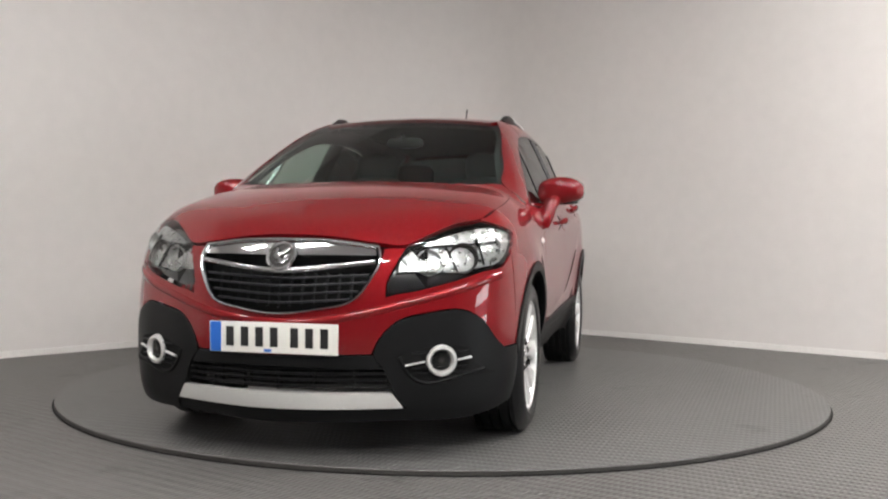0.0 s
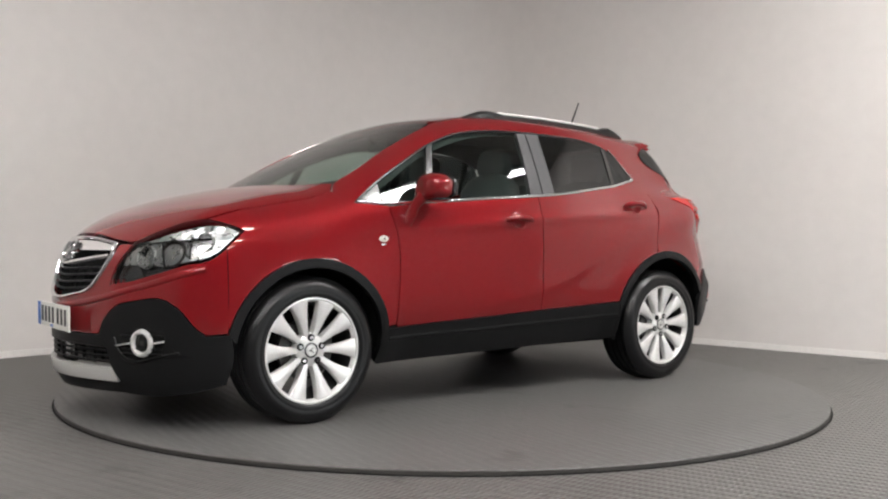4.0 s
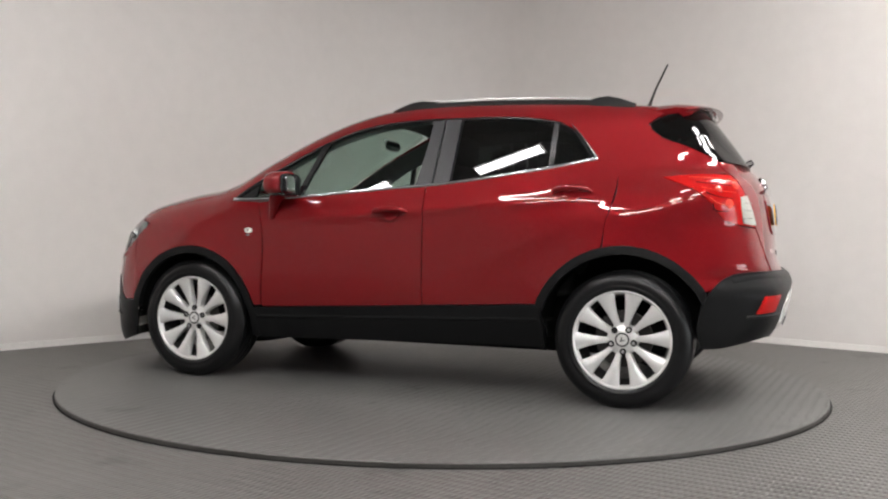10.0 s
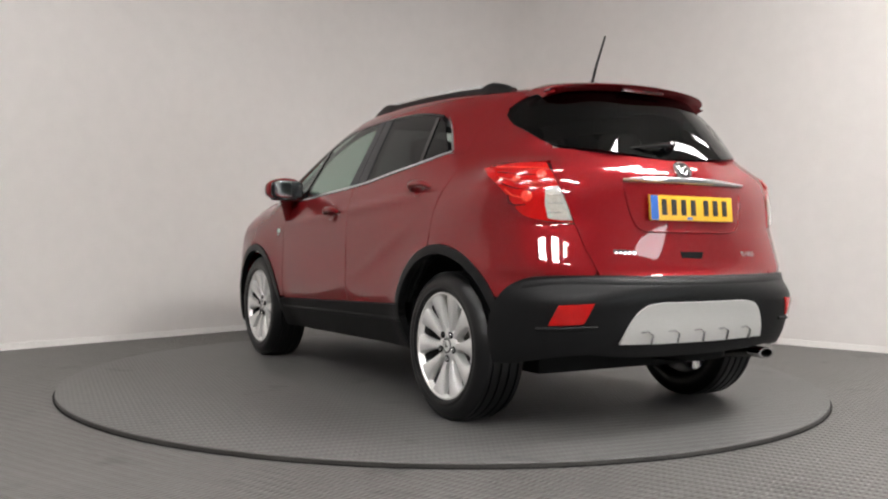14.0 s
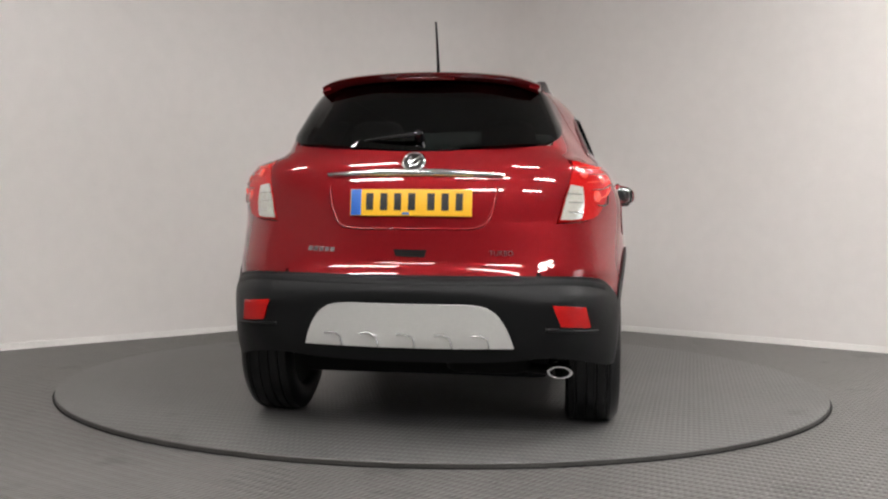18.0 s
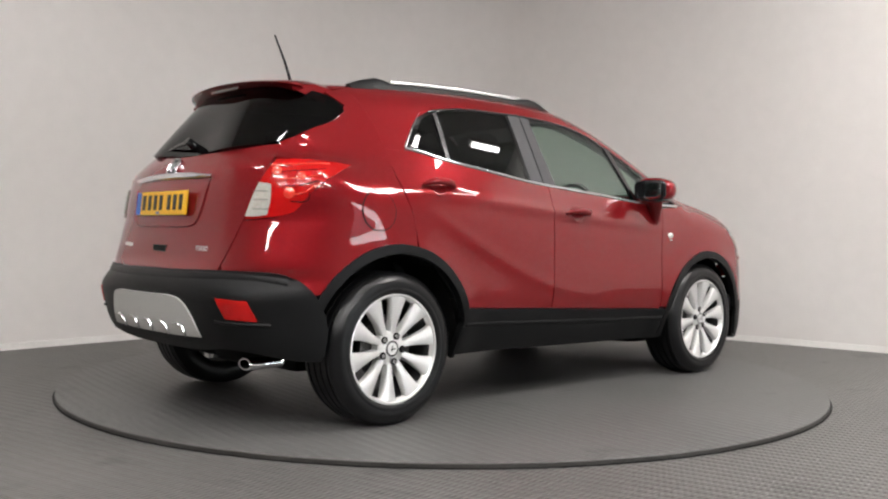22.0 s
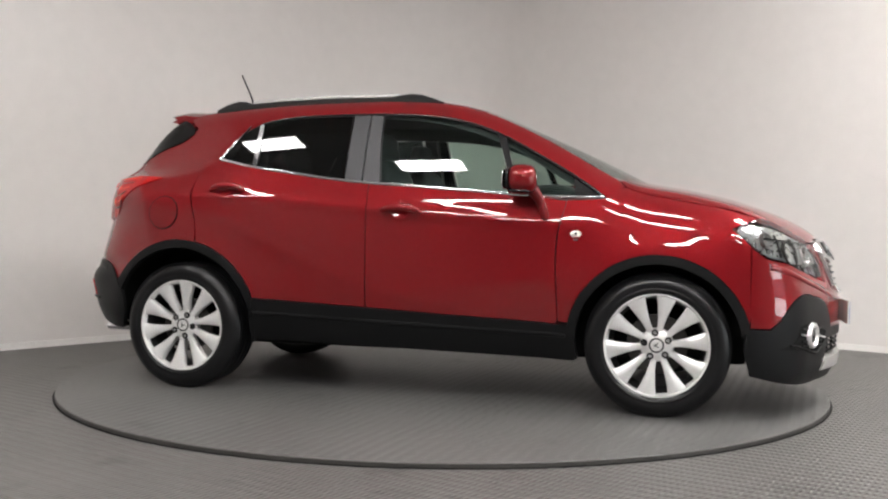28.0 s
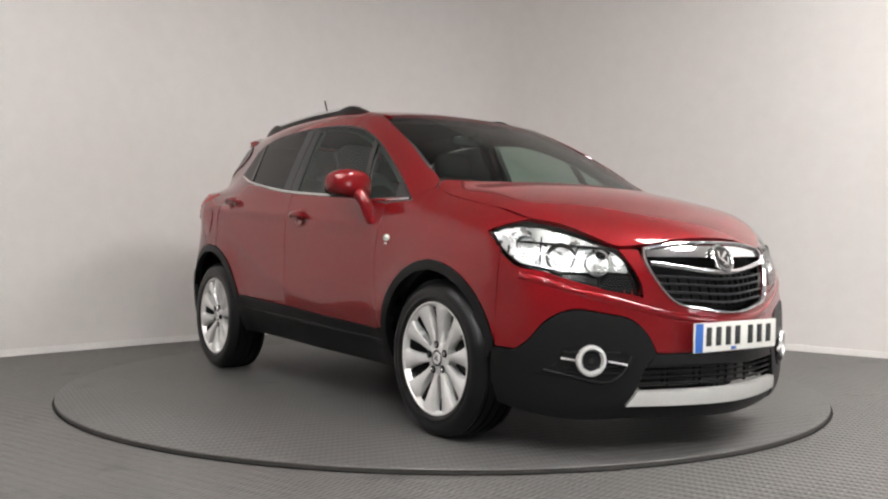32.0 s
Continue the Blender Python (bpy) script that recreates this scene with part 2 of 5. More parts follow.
# half-width by height, at places along the car
WIDE_Z = (0.10, 0.30, 0.50, 0.70, 0.90, 1.05, 1.20, 1.35, 1.50, 1.62)
WIDE_X = (2.1, 1.6, 0.9, 0.0, -0.9, -1.4, -1.9, -2.2)
WIDE_Y = ((0.74, 0.78, 0.79, 0.79, 0.77, 0.72, 0.62, 0.54, 0.46, 0.42),
          (0.79, 0.84, 0.855, 0.86, 0.84, 0.78, 0.68, 0.60, 0.52, 0.48),
          (0.69, 0.80, 0.863, 0.875, 0.865, 0.83, 0.755, 0.675, 0.60, 0.55),
          (0.68, 0.795, 0.863, 0.872, 0.868, 0.845, 0.785, 0.715, 0.645, 0.595),
          (0.69, 0.80, 0.868, 0.882, 0.882, 0.855, 0.79, 0.715, 0.635, 0.585),
          (0.80, 0.845, 0.866, 0.874, 0.868, 0.835, 0.72, 0.615, 0.54, 0.50),
          (0.73, 0.76, 0.775, 0.785, 0.765, 0.735, 0.615, 0.535, 0.475, 0.44),
          (0.64, 0.66, 0.68, 0.69, 0.67, 0.64, 0.53, 0.46, 0.42, 0.39))
GX, GZ = np.linspace(-2.3, 2.3, 231), np.linspace(0.0, 1.7, 171)
COLS = np.array([cubic(WIDE_Z, row)(GZ) for row in WIDE_Y])
GRID = np.array([cubic(WIDE_X, COLS[:, k])(GX) for k in range(len(GZ))]).T


BLADE = cubic((0.5, 0.3, 0.0, -0.4, -0.8, -1.15), (0.48, 0.50, 0.545, 0.66, 0.83, 0.98))


def half_width(x, z):
    i, k = np.clip((x + 2.3) / 0.02, 0, 229.999), np.clip(z / 0.01, 0, 169.999)
    i0, k0 = i.astype(int), k.astype(int)
    u, v = i - i0, k - k0
    y = (GRID[i0, k0] * (1 - u) + GRID[i0 + 1, k0] * u) * (1 - v) + (GRID[i0, k0 + 1] * (1 - u) + GRID[i0 + 1, k0 + 1] * u) * v
    # flares round the wheels, the hollow of the lower doors and the blade that rises to the rear
    for cx in (1.2775, -1.2775):
        r = np.hypot(x - cx, z - 0.343)
        y = y + 0.016 * np.exp(-((r - 0.42) / 0.10) ** 2)
    # the blade that climbs from the sill to the rear handle, with a hollow under it
    line = BLADE(np.clip(x, -1.15, 0.5))
    along = np.exp(-((x + 0.35) / 0.68) ** 6)
    y = y + 0.003 * np.exp(-((z - line) / 0.035) ** 2) * along - 0.003 * np.exp(-((z - line + 0.10) / 0.075) ** 2) * along
    # shoulder line under the windows
    sh = 0.985 - 0.075 * (x + 0.1)
    y = y + 0.010 * np.exp(-((z - sh) / 0.030) ** 2) * np.exp(-((x + 0.3) / 1.0) ** 4)
    # haunch that carries the tail lights, with a ledge over it
    up, down = np.clip((z - 0.93) / 0.19, 0, 1), np.clip((z - 1.150) / 0.065, 0, 1)
    g = up * up * (3 - 2 * up) * (1 - down * down * (3 - 2 * down))
    y = y + 0.014 * np.exp(-((x + 1.50) / 0.28) ** 2 - ((z - 0.97) / 0.13) ** 2)
    y = y + (0.075 * g - 0.025 * np.exp(-((z - 1.23) / 0.05) ** 2)) * np.exp(-(np.clip(-1.75 - x, -9, 0) / 0.27) ** 2)
    return y


NOSE = cubic((0.10, 0.18, 0.30, 0.45, 0.58, 0.70, 0.80, 0.88, 0.97, 1.1), (2.09, 2.16, 2.188, 2.192, 2.186, 2.165, 2.139, 2.107, 2.055, 1.94))
TAIL = cubic((0.10, 0.27, 0.36, 0.41, 0.48, 0.55, 0.60, 0.645, 0.70, 0.78, 0.90, 1.00, 1.08, 1.16, 1.24, 1.40, 1.55, 1.65),
             (-1.82, -1.90, -1.97, -2.002, -2.026, -2.044, -2.060, -2.060, -2.012, -1.985, -1.976, -1.963, -1.946, -1.910, -1.845, -1.745, -1.65, -1.59))


def smooth_max(a, b, k):
    h = np.clip(0.5 + 0.5 * (a - b) / k, 0, 1)
    return b + (a - b) * h + k * h * (1 - h)


def body(p):
    """Below 0 inside the closed body, above 0 outside it."""
    x, y, z = p[..., 0], np.abs(p[..., 1]), p[..., 2]
    side = y - half_width(x, z)
    top = z - (TOP(x) - CROWN(x) * (y / 0.7) ** 2)
    top = top / np.where(x > 0.2, np.where(x < 1.1, 1.14, 1.03), 1.0)
    nose = x - (NOSE(z) - 0.47 * (np.sqrt(y * y + 0.0025) - 0.05) ** 1.5)
    upper = np.clip((z - 1.15) / 0.2, 0, 1)
    tail = (TAIL(z) + (0.022 + 0.033 * np.clip((z - 0.72) / 0.2, 0, 1) + 0.036 * np.exp(-((z - 0.655) / 0.05) ** 2)) * (y / 0.55) ** 2 + 0.12 * np.clip(y / 0.8, 0, 1.3) ** 6 * (1 - upper) + 0.05 * upper * (y / 0.5) ** 2) - x
    tail = tail / (1 + 0.2 * upper)
    f = smooth_max(side, top, 0.11 + 0.05 * np.clip((x - 0.9) / 0.3, 0, 1))
    f = smooth_max(f, nose, 0.16)
    f = smooth_max(f, tail, 0.15 - 0.06 * upper)
    return f


def slope(p, e=0.012):
    g = np.empty_like(p)
    for i in range(3):
        d = np.zeros(3)
        d[i] = e
        g[..., i] = body(p + d) - body(p - d)
    return g / np.maximum(np.linalg.norm(g, axis=-1, keepdims=True), 1e-9)


def cast(p, way, steps=90):
    """Where rays from p first meet the body."""
    p = np.array(p, float)
    for _ in range(steps):
        p = p + 0.55 * body(p)[..., None] * way
    return p


def sheet(points, axis):
    """One gently curved sheet laid through points of the body. Gives a function that moves points on to it, and its normals."""
    def terms(p):
        z = p[:, 2]
        if axis == 1:
            x = p[:, 0]
            return np.stack([1 + 0 * z, x, z, x * x, x * z, z * z], 1)
        y = p[:, 1] ** 2
        return np.stack([1 + 0 * z, z, z * z, y, y * z, y * y], 1)
    w = np.linalg.lstsq(terms(points), points[:, axis], rcond=None)[0]

    def laid(p):
        q = p.copy()
        q[:, axis] = terms(p) @ w
        g = np.zeros_like(p)
        for i in range(3):
            if i != axis:
                d = np.zeros(3)
                d[i] = 0.005
                g[:, i] = -(terms(p + d) @ w - terms(p - d) @ w) / 0.01
        g[:, axis] = 1
        g = g / np.linalg.norm(g, axis=1, keepdims=True)
        return q, g
    return laid


# ---- panels that follow the body ----
def frame_of(kind):
    """Maps points to a flat pattern, and back to a start and a way for rays."""
    if kind in ("nose", "tail"):
        cx = 1.15 if kind == "nose" else -1.15
        sg = 1 if kind == "nose" else -1

        def flat(p):
            if len(p) == 2:
                p = cast(np.array([[2.7 * sg, p[0], p[1]]]), np.array([-sg, 0.0, 0.0]))[0]
            return math.atan2(p[1], sg * (p[0] - cx)) * 0.95, p[2]

        def rays(q):
            a = q[:, 0] / 0.95
            w = np.stack([-sg * np.cos(a), -np.sin(a), 0 * a], 1)
            return np.stack([cx + 0 * a, 0 * a, q[:, 1]], 1) - 1.6 * w, w
        return flat, rays
    way = {"side": (0, -1, 0), "top": (0, 0, -1), "shoulder": (0, -0.8, -0.6), "quarter": (0.5, -0.866, 0), "screen": (-0.6, 0, -0.8)}[kind]
    way = np.array(way, float)
    u = np.array({"side": (1, 0, 0), "top": (1, 0, 0), "shoulder": (1, 0, 0), "quarter": (0.866, 0.5, 0), "screen": (0, 1, 0)}[kind], float)
    v = np.cross(u, way)
    v = v / np.linalg.norm(v)
    if kind == "side":
        v = np.array([0, 0, 1.0])
    if kind == "top":
        v = np.array([0, 1.0, 0])

    def flat(p):
        if len(p) == 2:
            return p
        return float(np.dot(p, u)), float(np.dot(p, v))

    def rays(q):
        return q[:, :1] * u + q[:, 1:] * v - 2.2 * way, np.broadcast_to(way, (len(q), 3))
    return flat, rays


def rounded(pts, step=0.03, corner=38):
    """A closed outline through points: smooth where they turn gently, sharp at corners."""
    p = np.array(pts, float)
    n = len(p)
    tan = np.zeros_like(p)
    sharp = []
    for i in range(n):
        a, b = p[i] - p[i - 1], p[(i + 1) % n] - p[i]
        la, lb = np.linalg.norm(a) + 1e-9, np.linalg.norm(b) + 1e-9
        ang = math.degrees(math.acos(np.clip(np.dot(a, b) / la / lb, -1, 1)))
        sharp.append(ang > corner)
        tan[i] = (a / la * lb + b / lb * la) / (la + lb)
        tan[i] /= np.linalg.norm(tan[i]) + 1e-9
    out = []
    for i in range(n):
        k = (i + 1) % n
        d = p[k] - p[i]
        ln = np.linalg.norm(d)
        t0 = d / (ln + 1e-9) if sharp[i] else tan[i]
        t1 = d / (ln + 1e-9) if sharp[k] else tan[k]
        m = max(1, int(ln / step + 0.5))
        for j in range(m):
            s = j / m
            h0, h1, h2, h3 = 2 * s ** 3 - 3 * s * s + 1, s ** 3 - 2 * s * s + s, -2 * s ** 3 + 3 * s * s, s ** 3 - s * s
            out.append(h0 * p[i] + h1 * t0 * ln + h2 * p[k] + h3 * t1 * ln)
    return np.array(out)


def half_plane(poly, axis, value, keep):
    out = []
    for i in range(len(poly)):
        a, b = poly[i - 1], poly[i]
        da, db = keep * (a[axis] - value), keep * (b[axis] - value)
        if (da < 0) != (db < 0):
            t = da / (da - db)
            c = [a[0] + t * (b[0] - a[0]), a[1] + t * (b[1] - a[1])]
            c[axis] = value
            out.append(tuple(c))
        if db >= 0:
            out.append(b)
    return out


def tiles(poly, cell):
    """Cuts an outline into small cells. Gives points and faces."""
    poly = [tuple(map(float, q)) for q in poly]
    lo, hi = np.min(poly, 0), np.max(poly, 0)
    nu = max(1, int((hi[0] - lo[0]) / cell))
    nv = max(1, int((hi[1] - lo[1]) / cell))
    us, vs = np.linspace(lo[0], hi[0], nu + 1), np.linspace(lo[1], hi[1], nv + 1)
    ids, pts, faces = {}, [], []

    def vid(q):
        key = (round(q[0], 5), round(q[1], 5))
        if key not in ids:
            ids[key] = len(pts)
            pts.append(key)
        return ids[key]
    for i in range(nu):
        strip = half_plane(half_plane(poly, 0, us[i], 1), 0, us[i + 1], -1)
        for k in range(nv):
            c = half_plane(half_plane(strip, 1, vs[k], 1), 1, vs[k + 1], -1) if strip else []
            f = []
            for q in c:
                j = vid(q)
                if j not in f:
                    f.append(j)
            if len(f) > 2:
                area = sum(pts[f[m - 1]][0] * pts[f[m]][1] - pts[f[m]][0] * pts[f[m - 1]][1] for m in range(len(f)))
                if abs(area) > 1e-7:
                    faces.append(f if area > 0 else f[::-1])
    return np.array(pts), faces


def panel(name, kind, pts, mat, parent, label="", lift=0.0, thick=0.012, cell=0.035, step=0.03, corner=38, both=False, dome=0.0, name2=None, laid=None, wrap=0.0):
    """A shell that follows the body inside an outline, with turned-in edges. both: one on each side."""
    flat, rays = frame_of(kind)
    line = rounded([flat(p) for p in pts], step, corner)
    q, faces = tiles(line, cell)
    st, way = rays(q)
    p = cast(st, way)
    n = slope(p)
    if laid:
        if laid == "own":
            laid = sheet(p, 0)
        q2, m = laid(p)
        m = m * np.sign(np.sum(m * n, axis=1, keepdims=True))
        u = np.clip((np.abs(p[:, 1:2]) - wrap) / 0.12, 0, 1) if wrap else 0.0
        u = u * u * (3 - 2 * u)
        p, n = q2 * (1 - u) + p * u, m * (1 - u) + n * u
        n = n / np.linalg.norm(n, axis=1, keepdims=True)
    # turn faces outwards
    if sum(float(np.dot(np.cross(p[f[1]] - p[f[0]], p[f[2]] - p[f[0]]), n[f[0]])) for f in faces) < 0:
        faces = [f[::-1] for f in faces]
    edges = {}
    for f in faces:
        for i in range(len(f)):
            e = (f[i - 1], f[i])
            if (e[1], e[0]) in edges:
                del edges[(e[1], e[0])]
            else:
                edges[e] = 1
    up = lift
    if dome:
        rim = np.array(sorted({i for e in edges for i in e}))
        dist = np.min(np.linalg.norm(q[:, None] - q[None, rim], axis=2), 1)
        up = lift + dome * (1 - np.exp(-dist / 0.03))
        up = np.asarray(up)[:, None]
    v = list(p + n * up)
    nn = list(n)
    remap = {}
    for e in edges:
        for i in e:
            if i not in remap:
                remap[i] = (len(v), len(v) + 1)
                v += [v[i], p[i] - n[i] * thick]
                nn += [n[i], n[i]]
    out = [list(f) for f in faces]
    side = [[remap[b_][0], remap[a_][0], remap[a_][1], remap[b_][1]] for a_, b_ in edges]
    # edge normals point outwards along the pattern
    acc = {}
    for a_, b_ in edges:
        w = np.cross(v[b_] - v[a_], n[a_])
        w = w / (np.linalg.norm(w) + 1e-9)
        for i in (a_, b_):
            acc[i] = acc.get(i, 0) + w
    for i, (j, k) in remap.items():
        w = acc[i] / (np.linalg.norm(acc[i]) + 1e-9)
        nn[j] = nn[k] = w
    me = mesh_of(name, v, out + side, mat, nn)
    ob = child(name, me, parent, label)
    if both:
        return ob, mirrored(ob, name=name2)
    return ob


def strip(name, kind, pts, width, mat, parent, label="", lift=0.004, both=False, closed=False, height=0.006, m=5):
    """A moulding that follows the body along a line: a low half-round bar."""
    flat, rays = frame_of(kind)
    q = np.array([flat(p) for p in pts], float)
    if closed:
        q = rounded(q, 0.02, 60)
        q = np.vstack([q, q[:1]])
    else:
        d = np.r_[0, np.cumsum(np.linalg.norm(np.diff(q, axis=0), axis=1))]
        t = np.linspace(0, d[-1], max(3, int(d[-1] / 0.025)))
        q = np.stack([cubic(d, q[:, 0])(t), cubic(d, q[:, 1])(t)], 1) if len(q) > 2 else np.stack([np.interp(t, d, q[:, i]) for i in (0, 1)], 1)
    st, way = rays(q)
    p = cast(st, way)
    n = slope(p)
    dirs = np.gradient(p, axis=0)
    if closed:
        dirs[0] = dirs[-1] = p[1] - p[-2]
    cr = np.cross(n, dirs)
    cr /= np.linalg.norm(cr, axis=1, keepdims=True) + 1e-9
    w = np.atleast_1d(width) if not isinstance(width, (list, tuple)) else np.interp(np.linspace(0, 1, len(p)), np.linspace(0, 1, len(width)), width)
    w = np.broadcast_to(w, (len(p),))
    v, faces = [], []
    for i in range(len(p)):
        for k in range(m + 1):
            a = math.pi * k / m
            v.append(p[i] + cr[i] * w[i] * 0.5 * math.cos(a) + n[i] * (lift - 0.004 + (height + 0.004) * math.sin(a)))
    for i in range(len(p) - 1):
        for k in range(m):
            a = i * (m + 1) + k
            faces.append([a, a + 1, a + m + 2, a + m + 1])
    faces += [list(range(m + 1)), list(range((len(p) - 1) * (m + 1), len(p) * (m + 1)))[::-1]]
    me = mesh_of(name, v, faces, mat)
    bm = bmesh.new()
    bm.from_mesh(me)
    bpy.data.meshes.remove(me)
    ob = part(name, bm, mat, parent, label, angle=50)
    if both:
        return ob, mirrored(ob)
    return ob


def arc(cx, cz, r, a0, a1, n=14):
    return [(cx + r * math.cos(radians(a0 + (a1 - a0) * i / n)), cz + r * math.sin(radians(a0 + (a1 - a0) * i / n))) for i in range(n + 1)]


def surface_point(kind, p):
    flat, rays = frame_of(kind)
    st, way = rays(np.array([flat(p)], float))
    q = cast(st, way)
    return Vector(q[0]), Vector(slope(q)[0])


# ---- the room ----
CEILING_Z = 4.5
GATE = (-3.9, -6.7, 2.25)          # the daylit gate in the right-hand wall: its two ends and its head


def gate(x):
    """A glazed gate to the yard: frame, rails and panes, with daylight behind."""
    y0, y1, h = GATE
    mid, w = (y0 + y1) / 2, y0 - y1
    base = new("door_1")
    base.matrix_world = pose(x + 0.06, mid, -DISC_T)
    for y in (w / 2 - 0.03, -w / 2 + 0.03):
        part("jamb", box(0.10, 0.06, h, Matrix.Translation((0, y, h / 2)), 0.004), LAMP_BODY, base)
    part("head_rail", box(0.10, w - 0.12, 0.07, Matrix.Translation((0, 0, h - 0.02)), 0.004), LAMP_BODY, base)
    n = 3
    for i in range(n + 1):
        z = 0.04 + (h - 0.13) * i / n
        if i < n:
            part("rail", box(0.05, w - 0.12, 0.07, Matrix.Translation((0, 0, z)), 0.004), LAMP_BODY, base)
            part("pane", box(0.006, w - 0.12, (h - 0.13) / n - 0.07, Matrix.Translation((0, 0, z + (h - 0.13) / n / 2)), 0), SMOKY if i == 1 else LENS, base, "smoky pane" if i == 1 else "clear pane").visible_shadow = False
    tagged(base, "glazed sectional gate with white rails, daylight behind it", "door", kind="structure")
    sky = part("backdrop", box(0.02, w + 1.2, h + 0.8, Matrix.Translation((x + 0.7, mid, h / 2)), 0), DAYLIGHT, None)
    tagged(sky, "bright plain daylight outside the glazed gate", "backdrop", kind="structure")


def room():
    corner, left, right = Vector((-0.13, 4.42)), Vector((-3.05, 1.17)), Vector((3.44, 1.5))
    dl, dr = (left - corner).normalized(), (right - corner).normalized()
    r = 1.1
    half = math.acos(dl.dot(dr)) / 2
    t = r / math.tan(half)
    mid = corner + (dl + dr).normalized() * r / math.sin(half)
    line = [corner + dl * 9.5, corner + dl * (t + 2), corner + dl * t]
    a0 = corner + dl * t - mid
    a1 = corner + dr * t - mid
    for i in range(1, 12):
        f = i / 12
        v = (a0 * (1 - f) + a1 * f).normalized() * r
        line.append(mid + v)
    line += [corner + dr * t, corner + dr * (t + 2), corner + dr * 9.5]
    top = CEILING_Z

    def wall(name, pts, label, mat=WALL, z0=-DISC_T - 0.002, z1=top, inset=0.0, depth=0.12, kind="wall"):
        bm = bmesh.new()
        out = []
        for i, p in enumerate(pts):
            d = (pts[min(i + 1, len(pts) - 1)] - pts[max(i - 1, 0)]).normalized()
            nrm = Vector((-d.y, d.x))
            out.append((p - nrm * inset, p + nrm * (depth - inset)))
        vs = [[bm.verts.new((q.x, q.y, z)) for q in pr for z in (z0, z1)] for pr in out]
        for a, b in zip(vs, vs[1:]):
            for i, j in ((0, 1), (1, 3), (3, 2), (2, 0)):
                bm.faces.new((a[i], a[j], b[j], b[i]))
        bm.faces.new((vs[0][0], vs[0][1], vs[0][3], vs[0][2]))
        bm.faces.new((vs[-1][0], vs[-1][1], vs[-1][3], vs[-1][2]))
        ob = part(name, bm, mat, None, angle=60)
        tagged(ob, label, kind, kind="structure")
    wall("wall_cove", line, "plain warm white painted booth wall with a rounded corner")
    wall("baseboard", line, "low white skirting at the foot of the booth wall", SKIRT, z1=0.026, inset=0.012, depth=0.011, kind="baseboard")
    b0, b1 = line[0], line[-1]
    wall("wall_back", [Vector((b1.x, GATE[1])), Vector((b1.x, -19.0)), Vector((b0.x, -19.0)), b0], "plain grey painted walls of the hall behind the camera", BACK)
    wall("wall_right", [b1, Vector((b1.x, GATE[0]))], "plain grey painted hall wall beside the gate", BACK)
    wall("wall_over_gate", [Vector((b1.x, GATE[0])), Vector((b1.x, GATE[1]))], "plain grey painted wall over the gate", BACK, GATE[2])
    gate(b1.x)
    for name, z, m, label in (("floor", -DISC_T, FLOOR, "dark grey anti-slip tread floor sheet"), ("ceiling", top, CEILING, "plain pale grey ceiling")):
        th = -0.1 if name == "floor" else 0.1
        bm = box(24, 26, 0.1, Matrix.Translation((0, -7.0, z + th / 2)), bevel=0)
        tagged(part(name, bm, m, None), label, name, kind="structure")


def ceiling_lamp(x, y, z, turn, length=1.2, width=0.32):
    """A ceiling lamp with a lit diffuser in a white tray."""
    base = new("ceiling_light")
    base.matrix_world = pose(x, y, z, 0, 0, turn)
    part("tray", box(length + 0.06, width + 0.06, 0.05, Matrix.Translation((0, 0, -0.025)), 0.008), LAMP_BODY, base)
    part("diffuser", box(length, width, 0.02, Matrix.Translation((0, 0, -0.056)), 0.004), TUBE, base, "lit white diffuser")
    tagged(base, "white ceiling light with a lit diffuser panel", "ceiling light", group="ceiling lights of the booth")
    return base


# ---- the turntable ----
def turntable():
    base = new("turntable")
    part("platform", lathe([(0.0005, 0), (1.2, 0), (DISC_R - 0.010, 0), (DISC_R - 0.004, -0.0012), (DISC_R - 0.001, -0.005)], 200, "z"), DISC, base, "dark grey tread sheet")
    part("edge", lathe([(DISC_R - 0.002, -0.004), (DISC_R, -0.0055), (DISC_R + 0.001, -DISC_T + 0.0035)], 200, "z"), DISC_EDGE, base, "worn grey edge band")
    # contact shade at the foot, laid on the floor as a thin black ring
    part("foot_shade", lathe([(DISC_R + 0.0005, -DISC_T + 0.004), (DISC_R + 0.0005, -DISC_T + 0.001), (DISC_R + 0.011, -DISC_T + 0.0008)], 200, "z"), UNDER, base, "dark ring painted as shade round the foot")
    tagged(base, "low round grey turntable platform set on the floor", "turntable")
    return base


# ---- the car ----
def on_side(x, z):
    """The place on the left flank at x and z."""
    p, _ = surface_point("side", (x, z))
    return tuple(p)


def on_top(x, y):
    """The place on the body under x and y."""
    p, _ = surface_point("top", (x, y))
    return tuple(p)


